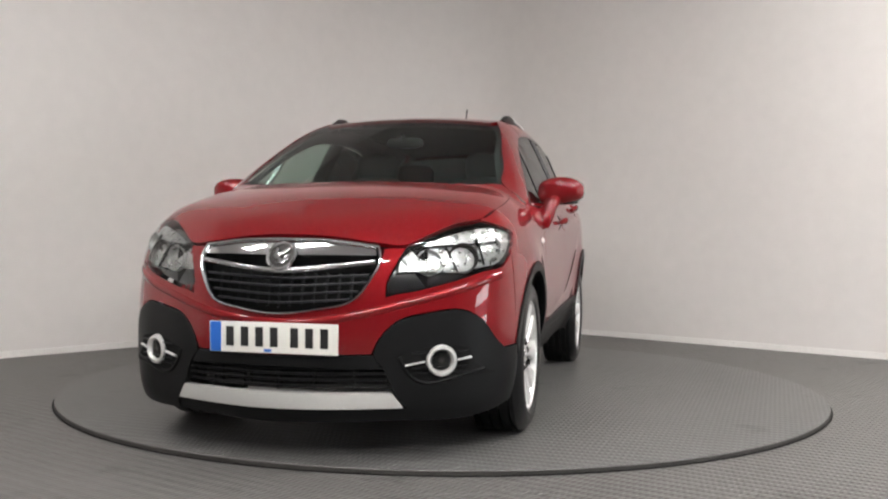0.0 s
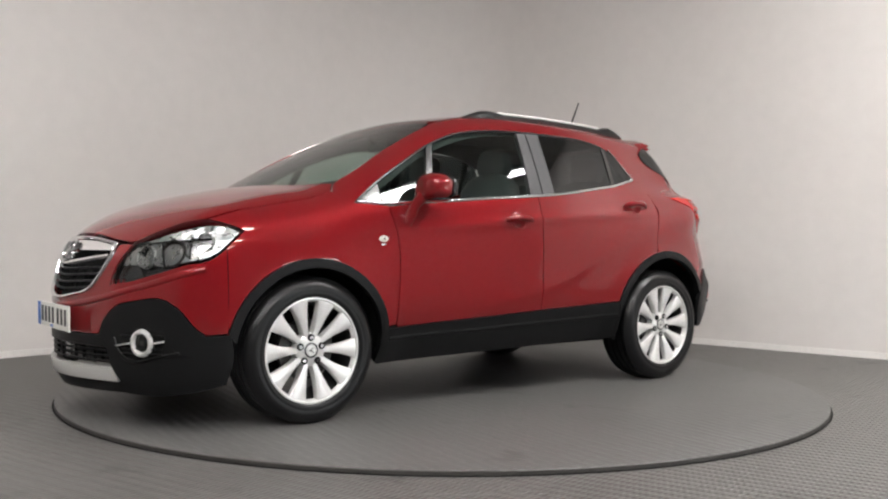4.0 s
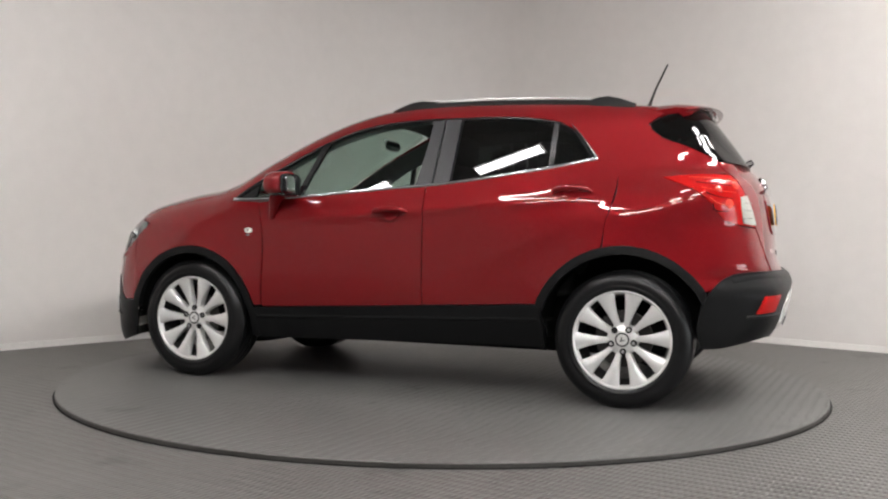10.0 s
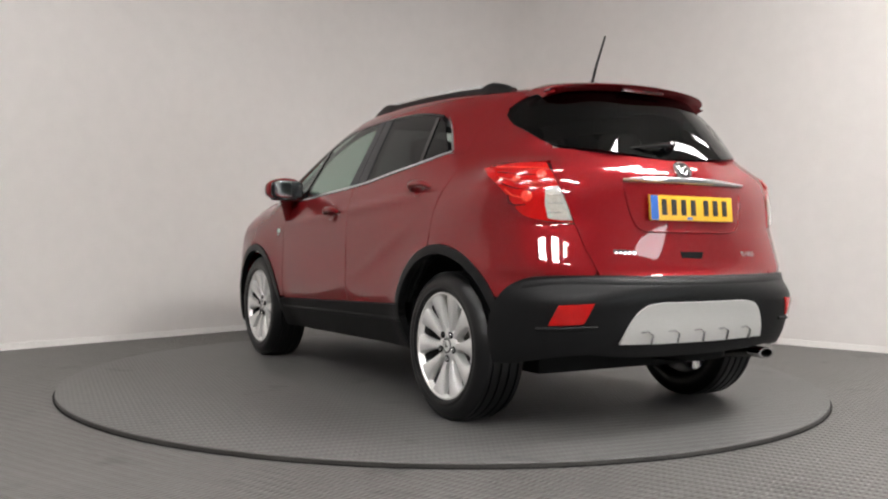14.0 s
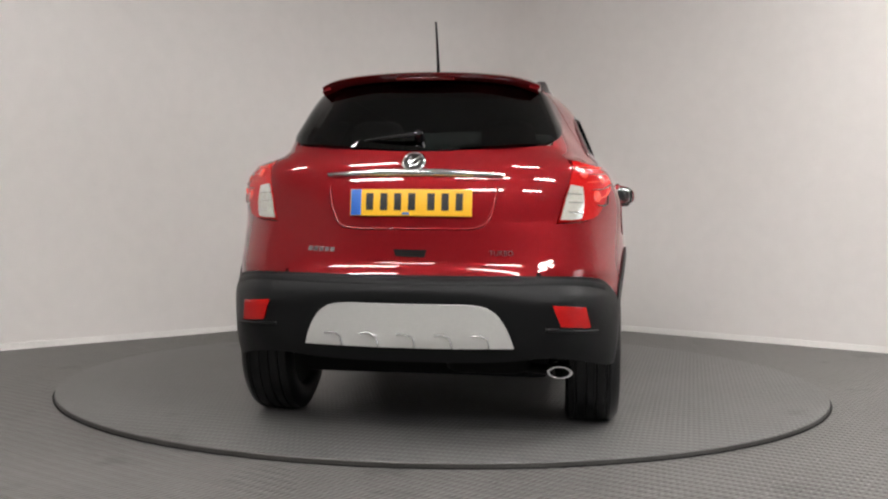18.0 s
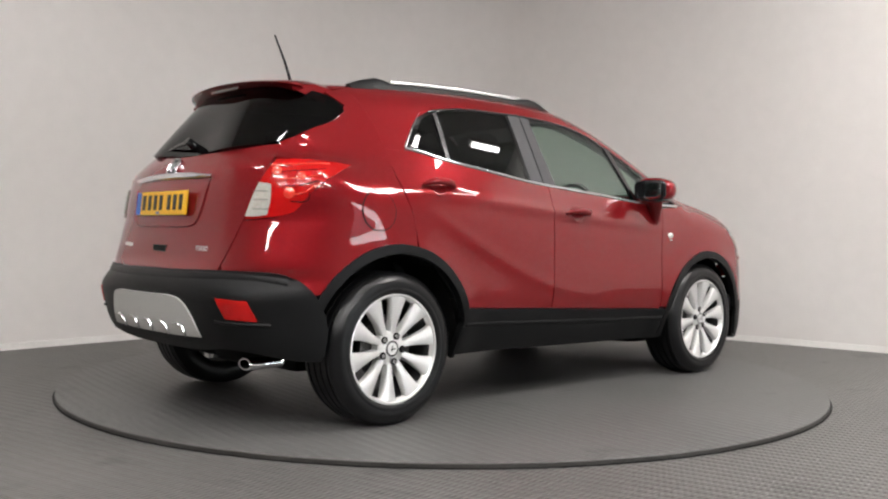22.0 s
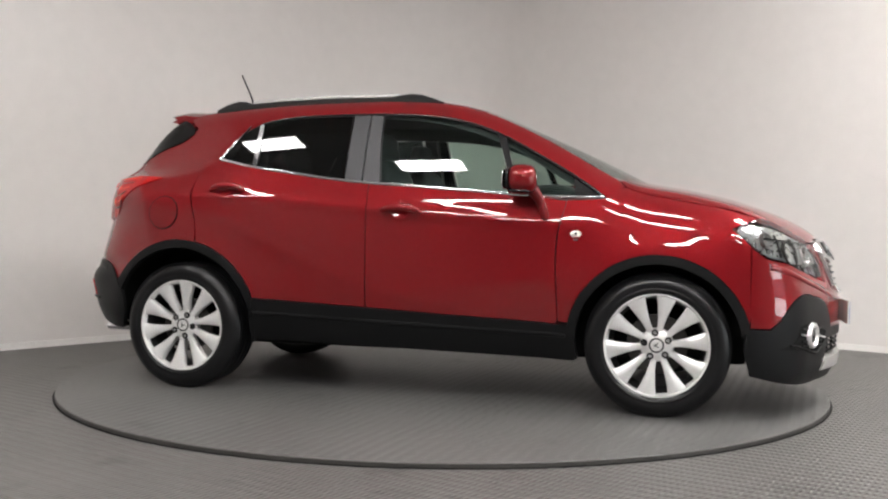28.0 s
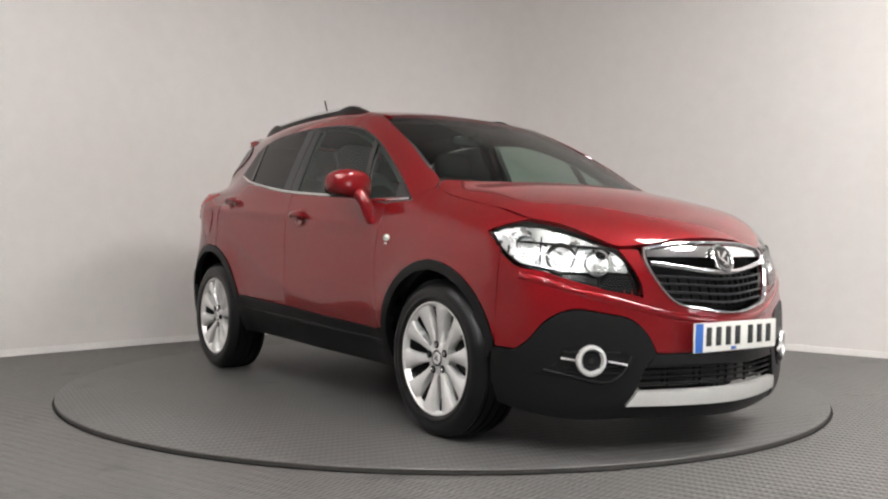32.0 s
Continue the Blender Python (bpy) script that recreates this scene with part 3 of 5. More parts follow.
def wheel(parent, x, y, turn, lock):
    """An alloy wheel in its tyre, outer face towards +y."""
    base = lathe([(0.02, -0.08), (0.145, -0.08), (0.145, -0.055), (0.07, -0.05), (0.07, -0.02), (0.02, -0.02)], 40)
    hub = part("wheel", base, STEEL, parent, "steel brake disc inside a ten-spoke alloy wheel")
    hub.matrix_basis = pose(x, y, 0.3455) @ (pose(0, 0, 0, 0, turn, 0) if y > 0 else pose(0, 0, 0, 0, 0, 180) @ pose(0, 0, 0, 0, turn, 0))
    R = 0.347
    prof = [(0.243, 0.012), (0.255, 0.022), (0.266, 0.0275), (0.272, 0.0278), (0.275, 0.0262), (0.281, 0.0268), (0.294, 0.0295), (0.312, 0.024), (0.320, 0.018), (0.323, 0.0155), (0.332, 0.010), (0.341, -0.004)]
    for g in (-0.03, -0.075, -0.12, -0.165):
        prof += [(R, g + 0.018), (R, g + 0.005), (R - 0.007, g + 0.003), (R - 0.007, g - 0.005), (R, g - 0.007)]
    prof += [(0.341, -0.198), (0.31, -0.214), (0.25, -0.212), (0.232, -0.2)]
    part("tyre", lathe(prof, 72), RUBBER, hub, "black road tyre")
    rim = [(0.243, 0.018), (0.256, 0.0165), (0.257, 0.008), (0.247, 0.002), (0.239, -0.012), (0.232, -0.03), (0.212, -0.10), (0.222, -0.18), (0.246, -0.2)]
    part("rim", lathe([(0.229, -0.008), (0.236, 0.010)] + rim[:5], 72), ALLOY, hub, "silver alloy rim")
    part("barrel", lathe(rim[4:], 60), ALLOY_DARK, hub, "dark inner barrel")
    for i in range(10):
        a = 2 * math.pi * i / 10
        c, s = math.cos(a), math.sin(a)
        bm = bmesh.new()
        rows = []
        for r, w, top, th in ((0.040, 0.024, -0.010, 0.05), (0.075, 0.028, -0.009, 0.05), (0.10, 0.030, -0.004, 0.045), (0.145, 0.044, 0.003, 0.04), (0.195, 0.068, 0.008, 0.035),
                              (0.224, 0.087, 0.010, 0.03), (0.243, 0.112, 0.0105, 0.03), (0.2495, 0.128, 0.009, 0.03)):
            row = []
            for u, h in ((-0.5, -th), (-0.5, -0.004), (-0.44, 0), (0, 0.002), (0.44, 0), (0.5, -0.004), (0.5, -th)):
                lx, lz = r, u * w
                row.append(bm.verts.new((lx * c - lz * s, top + h, lx * s + lz * c)))
            rows.append(row)
        for r0, r1 in zip(rows, rows[1:]):
            for k in range(6):
                bm.faces.new((r0[k], r0[k + 1], r1[k + 1], r1[k]))
        part("spoke", bm, ALLOY, hub, angle=50)
    part("hub_plate", lathe([(0.030, -0.003), (0.070, -0.008), (0.078, -0.014), (0.082, -0.05)], 40), ALLOY, hub)
    part("hub_cap", lathe([(0.0005, 0.002), (0.020, 0.001), (0.021, -0.001), (0.023, -0.001), (0.0245, 0.001), (0.028, 0.0), (0.029, -0.010)], 32), ALLOY, hub, "round hub cap")
    part("cap_groove", lathe([(0.028, -0.0022), (0.0365, -0.0022)], 32), ALLOY_DARK, hub)
    for a, (px, py), (sx, sy) in ((35, (0.002, 0.004), (0.026, 0.005)), (-40, (-0.002, -0.005), (0.022, 0.005))):
        bm = box(sx, 0.002, sy, Matrix.Translation((px, 0.0022, py)) @ Matrix.Rotation(radians(a), 4, "Y"), 0.0006)
        part("cap_mark", bm, ALLOY_DARK, hub)
    for i in range(5):
        a = 2 * math.pi * (i + 0.25) / 5
        m = Matrix.Translation((0.060 * math.cos(a), 0.001, 0.060 * math.sin(a)))
        # no hollow here: a black disc gives the shade round each nut
        bm = lathe([(0.0005, -0.0012), (0.0168, -0.0012), (0.0172, -0.006)], 16)
        bmesh.ops.transform(bm, matrix=m, verts=bm.verts)
        part("nut_pocket_shade", bm, UNDER, hub)
        bm = lathe([(0.0005, 0.004), (0.009, 0.004), (0.0115, 0.0), (0.0115, -0.006)], 12)
        bmesh.ops.transform(bm, matrix=m, verts=bm.verts)
        part("wheel_nut", bm, GLOSS_BLACK if i == lock else CHROME, hub, "black locking nut" if i == lock else "")
    return hub


FRONT, REAR, AXLE = 1.2775, -1.2775, 0.343
RF, RR = 0.437, 0.476            # outer edge of the arch mouldings
BELT = ((1.015, 1.052), (0.90, 1.052), (0.74, 1.056), (0.49, 1.073), (0.34, 1.085), (0.03, 1.109), (-0.31, 1.136), (-0.52, 1.162), (-0.74, 1.194), (-0.89, 1.217), (-1.08, 1.258))
DLO = ((1.02, 1.060), (0.94, 1.120), (0.80, 1.210), (0.67, 1.285), (0.545, 1.355), (0.40, 1.422), (0.27, 1.466), (0.10, 1.495), (-0.05, 1.507), (-0.244, 1.512), (-0.433, 1.511), (-0.748, 1.498),
       (-0.905, 1.470), (-1.00, 1.415), (-1.09, 1.30))
belt, dlo = cubic([p[0] for p in BELT], [p[1] for p in BELT]), cubic([p[0] for p in DLO], [p[1] for p in DLO])


def line_of(f, x0, x1, n=8, up=0.0):
    return [(x0 + (x1 - x0) * i / n, float(f(x0 + (x1 - x0) * i / n)) + up) for i in range(n + 1)]


def car_body():
    car = new("car")
    # side panels, from the nose back
    door_low = cubic((0.82, 0.48, 0.17, -0.13, -0.44, -0.86), (0.432, 0.449, 0.462, 0.478, 0.492, 0.513))
    fender = [(0.805, 0.445), (0.805, 0.89), (0.842, 1.038), (1.03, 1.046), (1.055, 1.095), on_top(1.12, 0.738), on_top(1.22, 0.747), on_top(1.35, 0.755), on_top(1.47, 0.753), on_top(1.58, 0.745), on_top(1.735, 0.709), (1.67, 0.930), (1.612, 0.906), (1.68, 0.846),
              (1.70, 0.828), (1.70, 0.60), (1.70, 0.475)] + arc(FRONT, AXLE, RF, 16, 167, 18)
    panel("front_fender", "side", fender, RED, car, both=True, cell=0.025)
    front_door = [(0.800, 0.445), (0.800, 0.89), (0.837, 1.035)] + line_of(belt, 0.80, -0.196, up=-0.004)[1:] + [(-0.1965, 0.9), (-0.1965, 0.53)] + line_of(door_low, -0.1965, 0.79, up=0.0)
    doors = panel("front_door", "side", front_door, RED, car, "red front door skin", both=True, cell=0.022)
    rear_door = [(-0.2015, 0.53), (-0.2015, 0.9), (-0.2015, 1.09)] + line_of(belt, -0.203, -1.09, up=-0.004)[:] + [(-1.226, 1.262), (-1.232, 1.12), (-1.185, 0.915)] + \
        arc(REAR, AXLE, RR, 77, 24, 10) + line_of(door_low, -0.84, -0.2015)
    rear_doors = panel("rear_door", "side", rear_door, RED, car, "red rear door skin", both=True, cell=0.022)
    # pillars and the rail over the doors
    upper = [on_side(1.036, 1.050), on_side(1.02, 1.062)] + [on_side(x, z) for x, z in DLO[1:-1]] + [on_side(-1.09, 1.295), on_side(-1.125, 1.258), on_side(-1.225, 1.256),
             on_side(-1.225, 1.34), (-1.30, 0.53, 1.54), (-1.25, 0.49, 1.572), (-0.93, 0.515, 1.587), (-0.6, 0.535, 1.595), (-0.28, 0.54, 1.597), (0.03, 0.535, 1.583), (0.25, 0.515, 1.553),
             on_top(0.43, 0.568), on_top(0.58, 0.600), on_top(0.75, 0.634), on_top(0.93, 0.672), on_top(1.075, 0.697), on_top(1.11, 0.735)]
    panel("roof_side_rail", "shoulder", upper, RED, car, both=True, lift=0.001, thick=0.004)
    # rear quarter and the pillar behind the doors
    quarter = [on_side(-1.226, 1.262), on_side(-1.237, 1.12), on_side(-1.187, 0.915)] + [(x, 0.885, z) for x, z in arc(REAR, AXLE, RR, 77.3, 147, 12)] + \
        [(-1.70, 0.835, 0.60), (-1.79, 0.79, 0.640), (-1.905, 0.70, 0.662), (-1.98, 0.58, 0.668), (-1.985, 0.545, 0.76), (-1.965, 0.555, 0.88), (-1.94, 0.59, 0.905), (-1.89, 0.672, 0.915),
         (-1.815, 0.742, 0.93), (-1.70, 0.79, 1.025), (-1.60, 0.78, 1.09), (-1.46, 0.745, 1.16), (-1.64, 0.69, 1.18), (-1.765, 0.62, 1.19), (-1.70, 0.565, 1.262), (-1.56, 0.585, 1.335),
         (-1.42, 0.60, 1.40), (-1.355, 0.57, 1.46), (-1.42, 0.50, 1.52), (-1.27, 0.50, 1.562), (-1.20, 0.64, 1.36), on_side(-1.21, 1.275)]
    panel("rear_quarter", "quarter", quarter, RED, car, both=True, cell=0.025)
    # filler flap, on the right side alone
    for nm, r, mat, up, lab in (("flap_gap", 0.0925, UNDER, 0.0022, ""), ("fuel_flap", 0.0875, RED, 0.0040, "round red filler flap")):
        ring = [(-1.385 + r * math.cos(math.pi * k / 10), 0.965 + r * math.sin(math.pi * k / 10)) for k in range(20)]
        near, far = panel(nm, "side", ring, mat, car, lab, both=True, lift=up, thick=-0.0002)
        bpy.data.objects.remove(near)
        far.name = nm
    # glass: all the side windows lie on one sheet
    gx, gz = np.meshgrid(np.linspace(-1.05, 0.75, 40), np.linspace(1.08, 1.47, 24))
    keep = (gz < dlo(gx) - 0.03) & (gz > belt(gx))
    flank = sheet(cast(np.stack([gx[keep], 2.2 + 0 * gx[keep], gz[keep]], 1), np.array([0, -1.0, 0])), 1)
    panel("front_door_glass", "side", [(0.565, belt(0.565) + 0.012)] + line_of(belt, 0.50, -0.13, 6, 0.012) + [(-0.155, 1.30), (-0.172, 1.488)] + line_of(dlo, -0.10, 0.42, 6, -0.012)
          + [(0.45, 1.388)], WINDOW, car, "pale green tinted front side window", both=True, laid=flank, lift=-0.004, thick=0.010)
    panel("quarter_light", "side", [(0.60, belt(0.60) + 0.012), (0.505, 1.362), (0.545, 1.344), (0.67, 1.274), (0.80, 1.200), (0.86, 1.158), (0.87, 1.070)], WINDOW, car, "small fixed front window", both=True, laid=flank, lift=-0.004, thick=0.010)
    panel("sail_trim", "side", [(0.875, 1.068), (0.865, 1.155), (0.94, 1.110), (1.0, 1.066)], GLOSS_BLACK, car, "black corner trim", both=True, laid=flank, lift=-0.001)
    panel("window_divider", "side", [(0.597, 1.075), (0.502, 1.365), (0.455, 1.388), (0.568, 1.075)], GLOSS_BLACK, car, both=True, laid=flank, lift=0.001, thick=0.02, corner=30)
    panel("rear_door_glass", "side", [(-0.345, belt(-0.345) + 0.012)] + line_of(belt, -0.42, -0.86, 5, 0.012) + [(-0.868, 1.35), (-0.872, 1.462)] + line_of(dlo, -0.80, -0.36, 5, -0.012),
          PRIVACY, car, "near-black privacy glass window", both=True, laid=flank, lift=-0.004, thick=0.010)
    panel("rear_quarter_glass", "side", [(-0.90, 1.233), (-0.905, 1.458), (-0.975, 1.425), (-1.03, 1.355), (-1.095, 1.276), (-1.05, 1.262)], PRIVACY, car, "small near-black fixed window", both=True,
          laid=flank, lift=-0.004, thick=0.010)
    panel("rear_window_bar", "side", [(-0.868, 1.225), (-0.875, 1.465), (-0.902, 1.455), (-0.897, 1.232)], GLOSS_BLACK, car, both=True, laid=flank, lift=0.001, thick=0.02)
    panel("b_pillar_trim", "side", [(-0.138, 1.125), (-0.165, 1.30), (-0.180, 1.496), (-0.245, 1.503), (-0.24, 1.3), (-0.232, 1.135)], GREY_TRIM, car, "dark grey pillar film", both=True, laid=flank, lift=0.001, thick=0.03)
    panel("b_pillar_trim", "side", [(-0.242, 1.138), (-0.25, 1.3), (-0.255, 1.504), (-0.345, 1.506), (-0.34, 1.3), (-0.335, 1.15)], GREY_TRIM, car, "dark grey pillar film", both=True, laid=flank, lift=0.001, thick=0.03)
    strip("belt_moulding", "side", [(p[0], p[1] + 0.002) for p in BELT] + [(-1.118, 1.268)], 0.017, CHROME, car,
          "bright chrome strip under the windows", both=True)
    strip("rear_window_moulding", "side", [(-1.117, 1.266), (-1.06, 1.340), (-1.003, 1.412), (-0.965, 1.452)], [0.017, 0.014, 0.011, 0.006], CHROME, car, "bright chrome strip behind the small window", both=True)
    strip("window_seal", "side", [(x, z - 0.004) for x, z in DLO[:-2]], 0.014, GLOSS_BLACK, car, both=True, lift=0.0, height=0.003)
    # bonnet, screen, roof
    bonnet = [(2.05, 0.0), (2.038, 0.2), (2.012, 0.36), (1.975, 0.466), (1.905, 0.54), (1.825, 0.615), (1.735, 0.705), (1.58, 0.742), (1.35, 0.752), (1.12, 0.735), (1.085, 0.69), (1.16, 0.55), (1.215, 0.364), (1.25, 0.18), (1.255, 0)]
    panel("bonnet", "top", bonnet + [(x, -y) for x, y in bonnet[-2:0:-1]], RED, car, "red bonnet", lift=0.002, thick=0.02)
    screen = [(1.25, 0, 1.12), (1.24, 0.18, 1.12), (1.205, 0.364, 1.125), (1.14, 0.55, 1.133), on_top(1.075, 0.684), on_top(0.93, 0.659), on_top(0.75, 0.621), on_top(0.58, 0.587), on_top(0.43, 0.555),
              (0.32, 0.498, 1.538), (0.285, 0.25, 1.57), (0.275, 0, 1.576)]
    panel("windscreen", "screen", screen + [(x, -y, z) for x, y, z in screen[-2:0:-1]], WINDOW, car, "large green tinted windscreen", laid="own", lift=-0.004, thick=0.006, cell=0.05)
    panel("cowl", "top", [(1.27, 0), (1.26, 0.2), (1.225, 0.36), (1.17, 0.56), (1.09, 0.70), (1.04, 0.66), (1.11, 0.55), (1.18, 0.36), (1.22, 0.2), (1.23, 0), (1.22, -0.2), (1.18, -0.36), (1.11, -0.55), (1.04, -0.66),
                                  (1.09, -0.70), (1.17, -0.56), (1.225, -0.36), (1.26, -0.2)], PLASTIC, car, "black cowl panel under the windscreen", lift=-0.008)
    roof = [(0.27, 0), (0.28, 0.25), (0.31, 0.49), (0.24, 0.512), (0.03, 0.53), (-0.28, 0.538), (-0.6, 0.533), (-0.93, 0.513), (-1.25, 0.488), (-1.40, 0.49), (-1.50, 0.42), (-1.56, 0.25), (-1.575, 0)]
    panel("roof", "top", roof + [(x, -y) for x, y in roof[-2:0:-1]], RED, car, "red roof skin", lift=-0.002, thick=0.02, cell=0.06)
    return car


def sym(pts):
    """Closes a half outline, given from the middle line and back to it, with its mirror image."""
    return list(pts) + [(p[0], -p[1], p[2]) if len(p) == 3 else (-p[0], p[1]) for p in pts[::-1] if abs(p[1] if len(p) == 3 else p[0]) > 1e-6]


def placed(bm, pos, normal, up=Vector((0, 0, 1)), spin=0.0):
    """Turns a mesh made along +z to face along normal, and moves it to pos."""
    n = Vector(normal).normalized()
    side = up.cross(n).normalized()
    m = Matrix((side, n.cross(side), n)).transposed().to_4x4()
    bmesh.ops.transform(bm, matrix=Matrix.Translation(pos) @ m @ Matrix.Rotation(spin, 4, "Z"), verts=bm.verts)
    return bm


def emblem(parent, pos, normal, r):
    """A round chrome badge: ring, dish and a plain raised shape."""
    ring = part("emblem", placed(lathe([(r * 0.80, -0.004), (r * 0.80, 0.006), (r * 0.9, 0.012), (r, 0.006), (r, -0.006)], 40, "z"), pos, normal), CHROME, parent, "round chrome badge")
    part("dish", placed(lathe([(0.0005, 0.004), (r * 0.5, 0.003), (r * 0.82, 0.0)], 32, "z"), pos, normal), STEEL, ring)
    for a, (px, py), (sx, sy) in ((35, (0.12, 0.18), (0.95, 0.2)), (-40, (-0.12, -0.25), (0.8, 0.2)), (80, (-0.35, 0.2), (0.6, 0.16)), (60, (0.38, -0.22), (0.6, 0.15)), (0, (0.0, -0.5), (0.5, 0.12))):
        bm = box(r * sx, r * sy, 0.008, Matrix.Translation((px * r, py * r, 0.006)) @ Matrix.Rotation(radians(a), 4, "Z"), 0.002)
        part("raised_shape", placed(bm, pos, normal), CHROME, ring)
    return ring


def number_plate(parent, pos, normal, w, h, face, name):
    """A plate with a blue band and plain bars for its characters."""
    plate = part(name, placed(box(w, h, 0.008, None, 0.003), pos, normal), face, parent, "number plate with plain dark bars and a blue band")
    u = w / 0.52
    part("blue_band", placed(box(0.044 * u, h * 0.97, 0.003, Matrix.Translation((-w / 2 + 0.026 * u, 0, 0.005)), 0.001), pos, normal), PLATE_BLUE, plate)
    for i in range(7):
        x = (-0.175 + 0.060 * i + (0.022 if i > 3 else 0)) * u
        part("bar", placed(box(0.031 * u, h * 0.64, 0.003, Matrix.Translation((x, 0.003, 0.005)), 0.001), pos, normal), PLATE_INK, plate)
    part("small_bar", placed(box(0.03 * u, h * 0.10, 0.003, Matrix.Translation((-0.02 * u, -h * 0.41, 0.005)), 0.0005), pos, normal), PLATE_BLUE, plate)
    return plate


def car_nose(car):
    GR = [(0, 0.583), (0.16, 0.600), (0.283, 0.632), (0.342, 0.710), (0.372, 0.798), (0.362, 0.832), (0.20, 0.852), (0, 0.858)]
    red = [(0, 0.572), (0.165, 0.590), (0.290, 0.624), (0.353, 0.707), (0.384, 0.80), (0.384, 0.832), (2.0, 0.402, 0.835), (1.978, 0.455, 0.835), (2.03, 0.428, 0.765), (2.062, 0.405, 0.70), (2.07, 0.405, 0.645),
           (2.054, 0.44, 0.655), (2.015, 0.524, 0.67), (1.98, 0.584, 0.688), (1.93, 0.665, 0.712), (1.86, 0.745, 0.745), (1.77, 0.815, 0.767), on_side(1.7028, 0.82), on_side(1.7028, 0.60), on_side(1.7028, 0.446), (1.79, 0.825, 0.442),
           (1.823, 0.807, 0.467), (1.894, 0.75, 0.563), (1.939, 0.69, 0.598), (2.008, 0.569, 0.588), (2.068, 0.45, 0.555), (2.098, 0.386, 0.483), (2.109, 0.361, 0.428), (0, 0.424)]
    panel("front_bumper", "nose", sym(red), RED, car, "red upper front bumper", cell=0.03)
    crease = [(2.072, 0.40, 0.600), (2.03, 0.50, 0.628), (1.985, 0.585, 0.650), (1.93, 0.665, 0.676), (1.86, 0.745, 0.708), (1.79, 0.808, 0.730)]
    strip("bumper_crease", "nose", [(x, -y, z) for x, y, z in crease[::-1]] + [(-0.20, 0.560), (0, 0.546), (0.20, 0.560)] + crease, 0.034, RED, car, "raised red crease under the headlights", lift=0.001, height=0.005)
    pod = [on_side(1.69, 0.440), (1.79, 0.825, 0.436), (1.823, 0.807, 0.461), (1.894, 0.75, 0.557), (1.939, 0.69, 0.592), (2.008, 0.569, 0.582), (2.068, 0.45, 0.549), (2.098, 0.386, 0.478), (2.105, 0.366, 0.420),
           (2.09, 0.405, 0.372), (2.072, 0.44, 0.285), (2.045, 0.488, 0.212), (2.02, 0.50, 0.165), (1.93, 0.62, 0.165), (1.80, 0.76, 0.19), on_side(1.70, 0.22), on_side(1.675, 0.34)]
    pods = panel("bumper_corner", "nose", pod, PLASTIC, car, "textured black bumper corner", both=True, lift=0.004, cell=0.03)
    panel("bumper_bar", "nose", sym([(0, 0.418), (2.105, 0.364, 0.422), (2.096, 0.40, 0.372), (0, 0.378)]), PLASTIC, car, "black bar over the lower intake", lift=0.002)
    low = sym([(0, 0.378), (2.09, 0.402, 0.375), (2.071, 0.442, 0.283), (0, 0.283)])
    back = panel("lower_intake", "nose", low, GLOSS_BLACK, car, "dark lower air intake", lift=-0.05, thick=0.06)
    for z in (0.302, 0.326, 0.350, 0.370):
        strip("slat", "nose", [(-0.42, z), (-0.2, z), (0, z), (0.2, z), (0.42, z)], 0.009, PLASTIC, back, lift=-0.015, height=0.01)
    for y in (-0.3, -0.15, 0, 0.15, 0.3):
        strip("rib", "nose", [(y, 0.285), (y, 0.376)], 0.008, PLASTIC, back, lift=-0.03, height=0.008)
    panel("skid_plate", "nose", sym([(0, 0.279), (2.073, 0.435, 0.277), (2.048, 0.474, 0.219), (0, 0.217)]), SILVER, car, "brushed silver skid plate", lift=0.010, thick=0.02, dome=0.006, corner=25)
    panel("front_lip", "nose", sym([(0, 0.212), (2.04, 0.49, 0.212), (2.01, 0.51, 0.165), (0, 0.155)]), PLASTIC, car, "black lower lip", lift=0.0)
    # grille
    grille = panel("grille", "nose", sym(GR), UNDER, car, "black grille with a chrome surround", lift=-0.05, thick=0.065)
    strip("surround", "nose", sym([(0, 0.581), (0.16, 0.598), (0.285, 0.630), (0.346, 0.710), (0.375, 0.80), (0.362, 0.836), (0.20, 0.855), (0, 0.860)]), 0.015, CHROME, grille, "chrome surround", closed=True, lift=0.004, height=0.012)
    panel("wing_bar", "nose", sym([(0, 0.850), (0.20, 0.846), (0.352, 0.828), (0.360, 0.806), (0.2, 0.806), (0, 0.804)]), CHROME, grille, "broad satin chrome bar", lift=0.002, thick=0.03, dome=0.008)
    strip("wing_edge", "nose", [(-0.358, 0.782), (-0.2, 0.762), (0, 0.745), (0.2, 0.762), (0.358, 0.782)], 0.022, CHROME, grille, "chrome lower wing bar", lift=0.0, height=0.014)
    for z in (0.725, 0.695, 0.662, 0.63):
        w = 0.34 - max(0.0, 0.70 - z) * 0.9
        strip("grille_bar", "nose", [(-w, z + 0.008), (-w / 2, z), (0, z - 0.006), (w / 2, z), (w, z + 0.008)], 0.009, GREY_TRIM, grille, lift=-0.010, height=0.01)
    for k in range(-6, 7):
        y = 0.047 * k
        strip("grille_rib", "nose", [(y, 0.605 + abs(y) * 0.12), (y, 0.742)], 0.009, PLASTIC, grille, lift=-0.022, height=0.008)
    pos, nrm = surface_point("nose", (0.0, 0.795))
    emblem(car, pos + nrm * 0.012, nrm, 0.062)
    pos, nrm = surface_point("nose", (0.0, 0.488))
    number_plate(car, Vector((pos.x + 0.016, 0, 0.488)), Vector((1, 0, -0.02)), 0.525, 0.118, PLATE_WHITE, "front_plate")
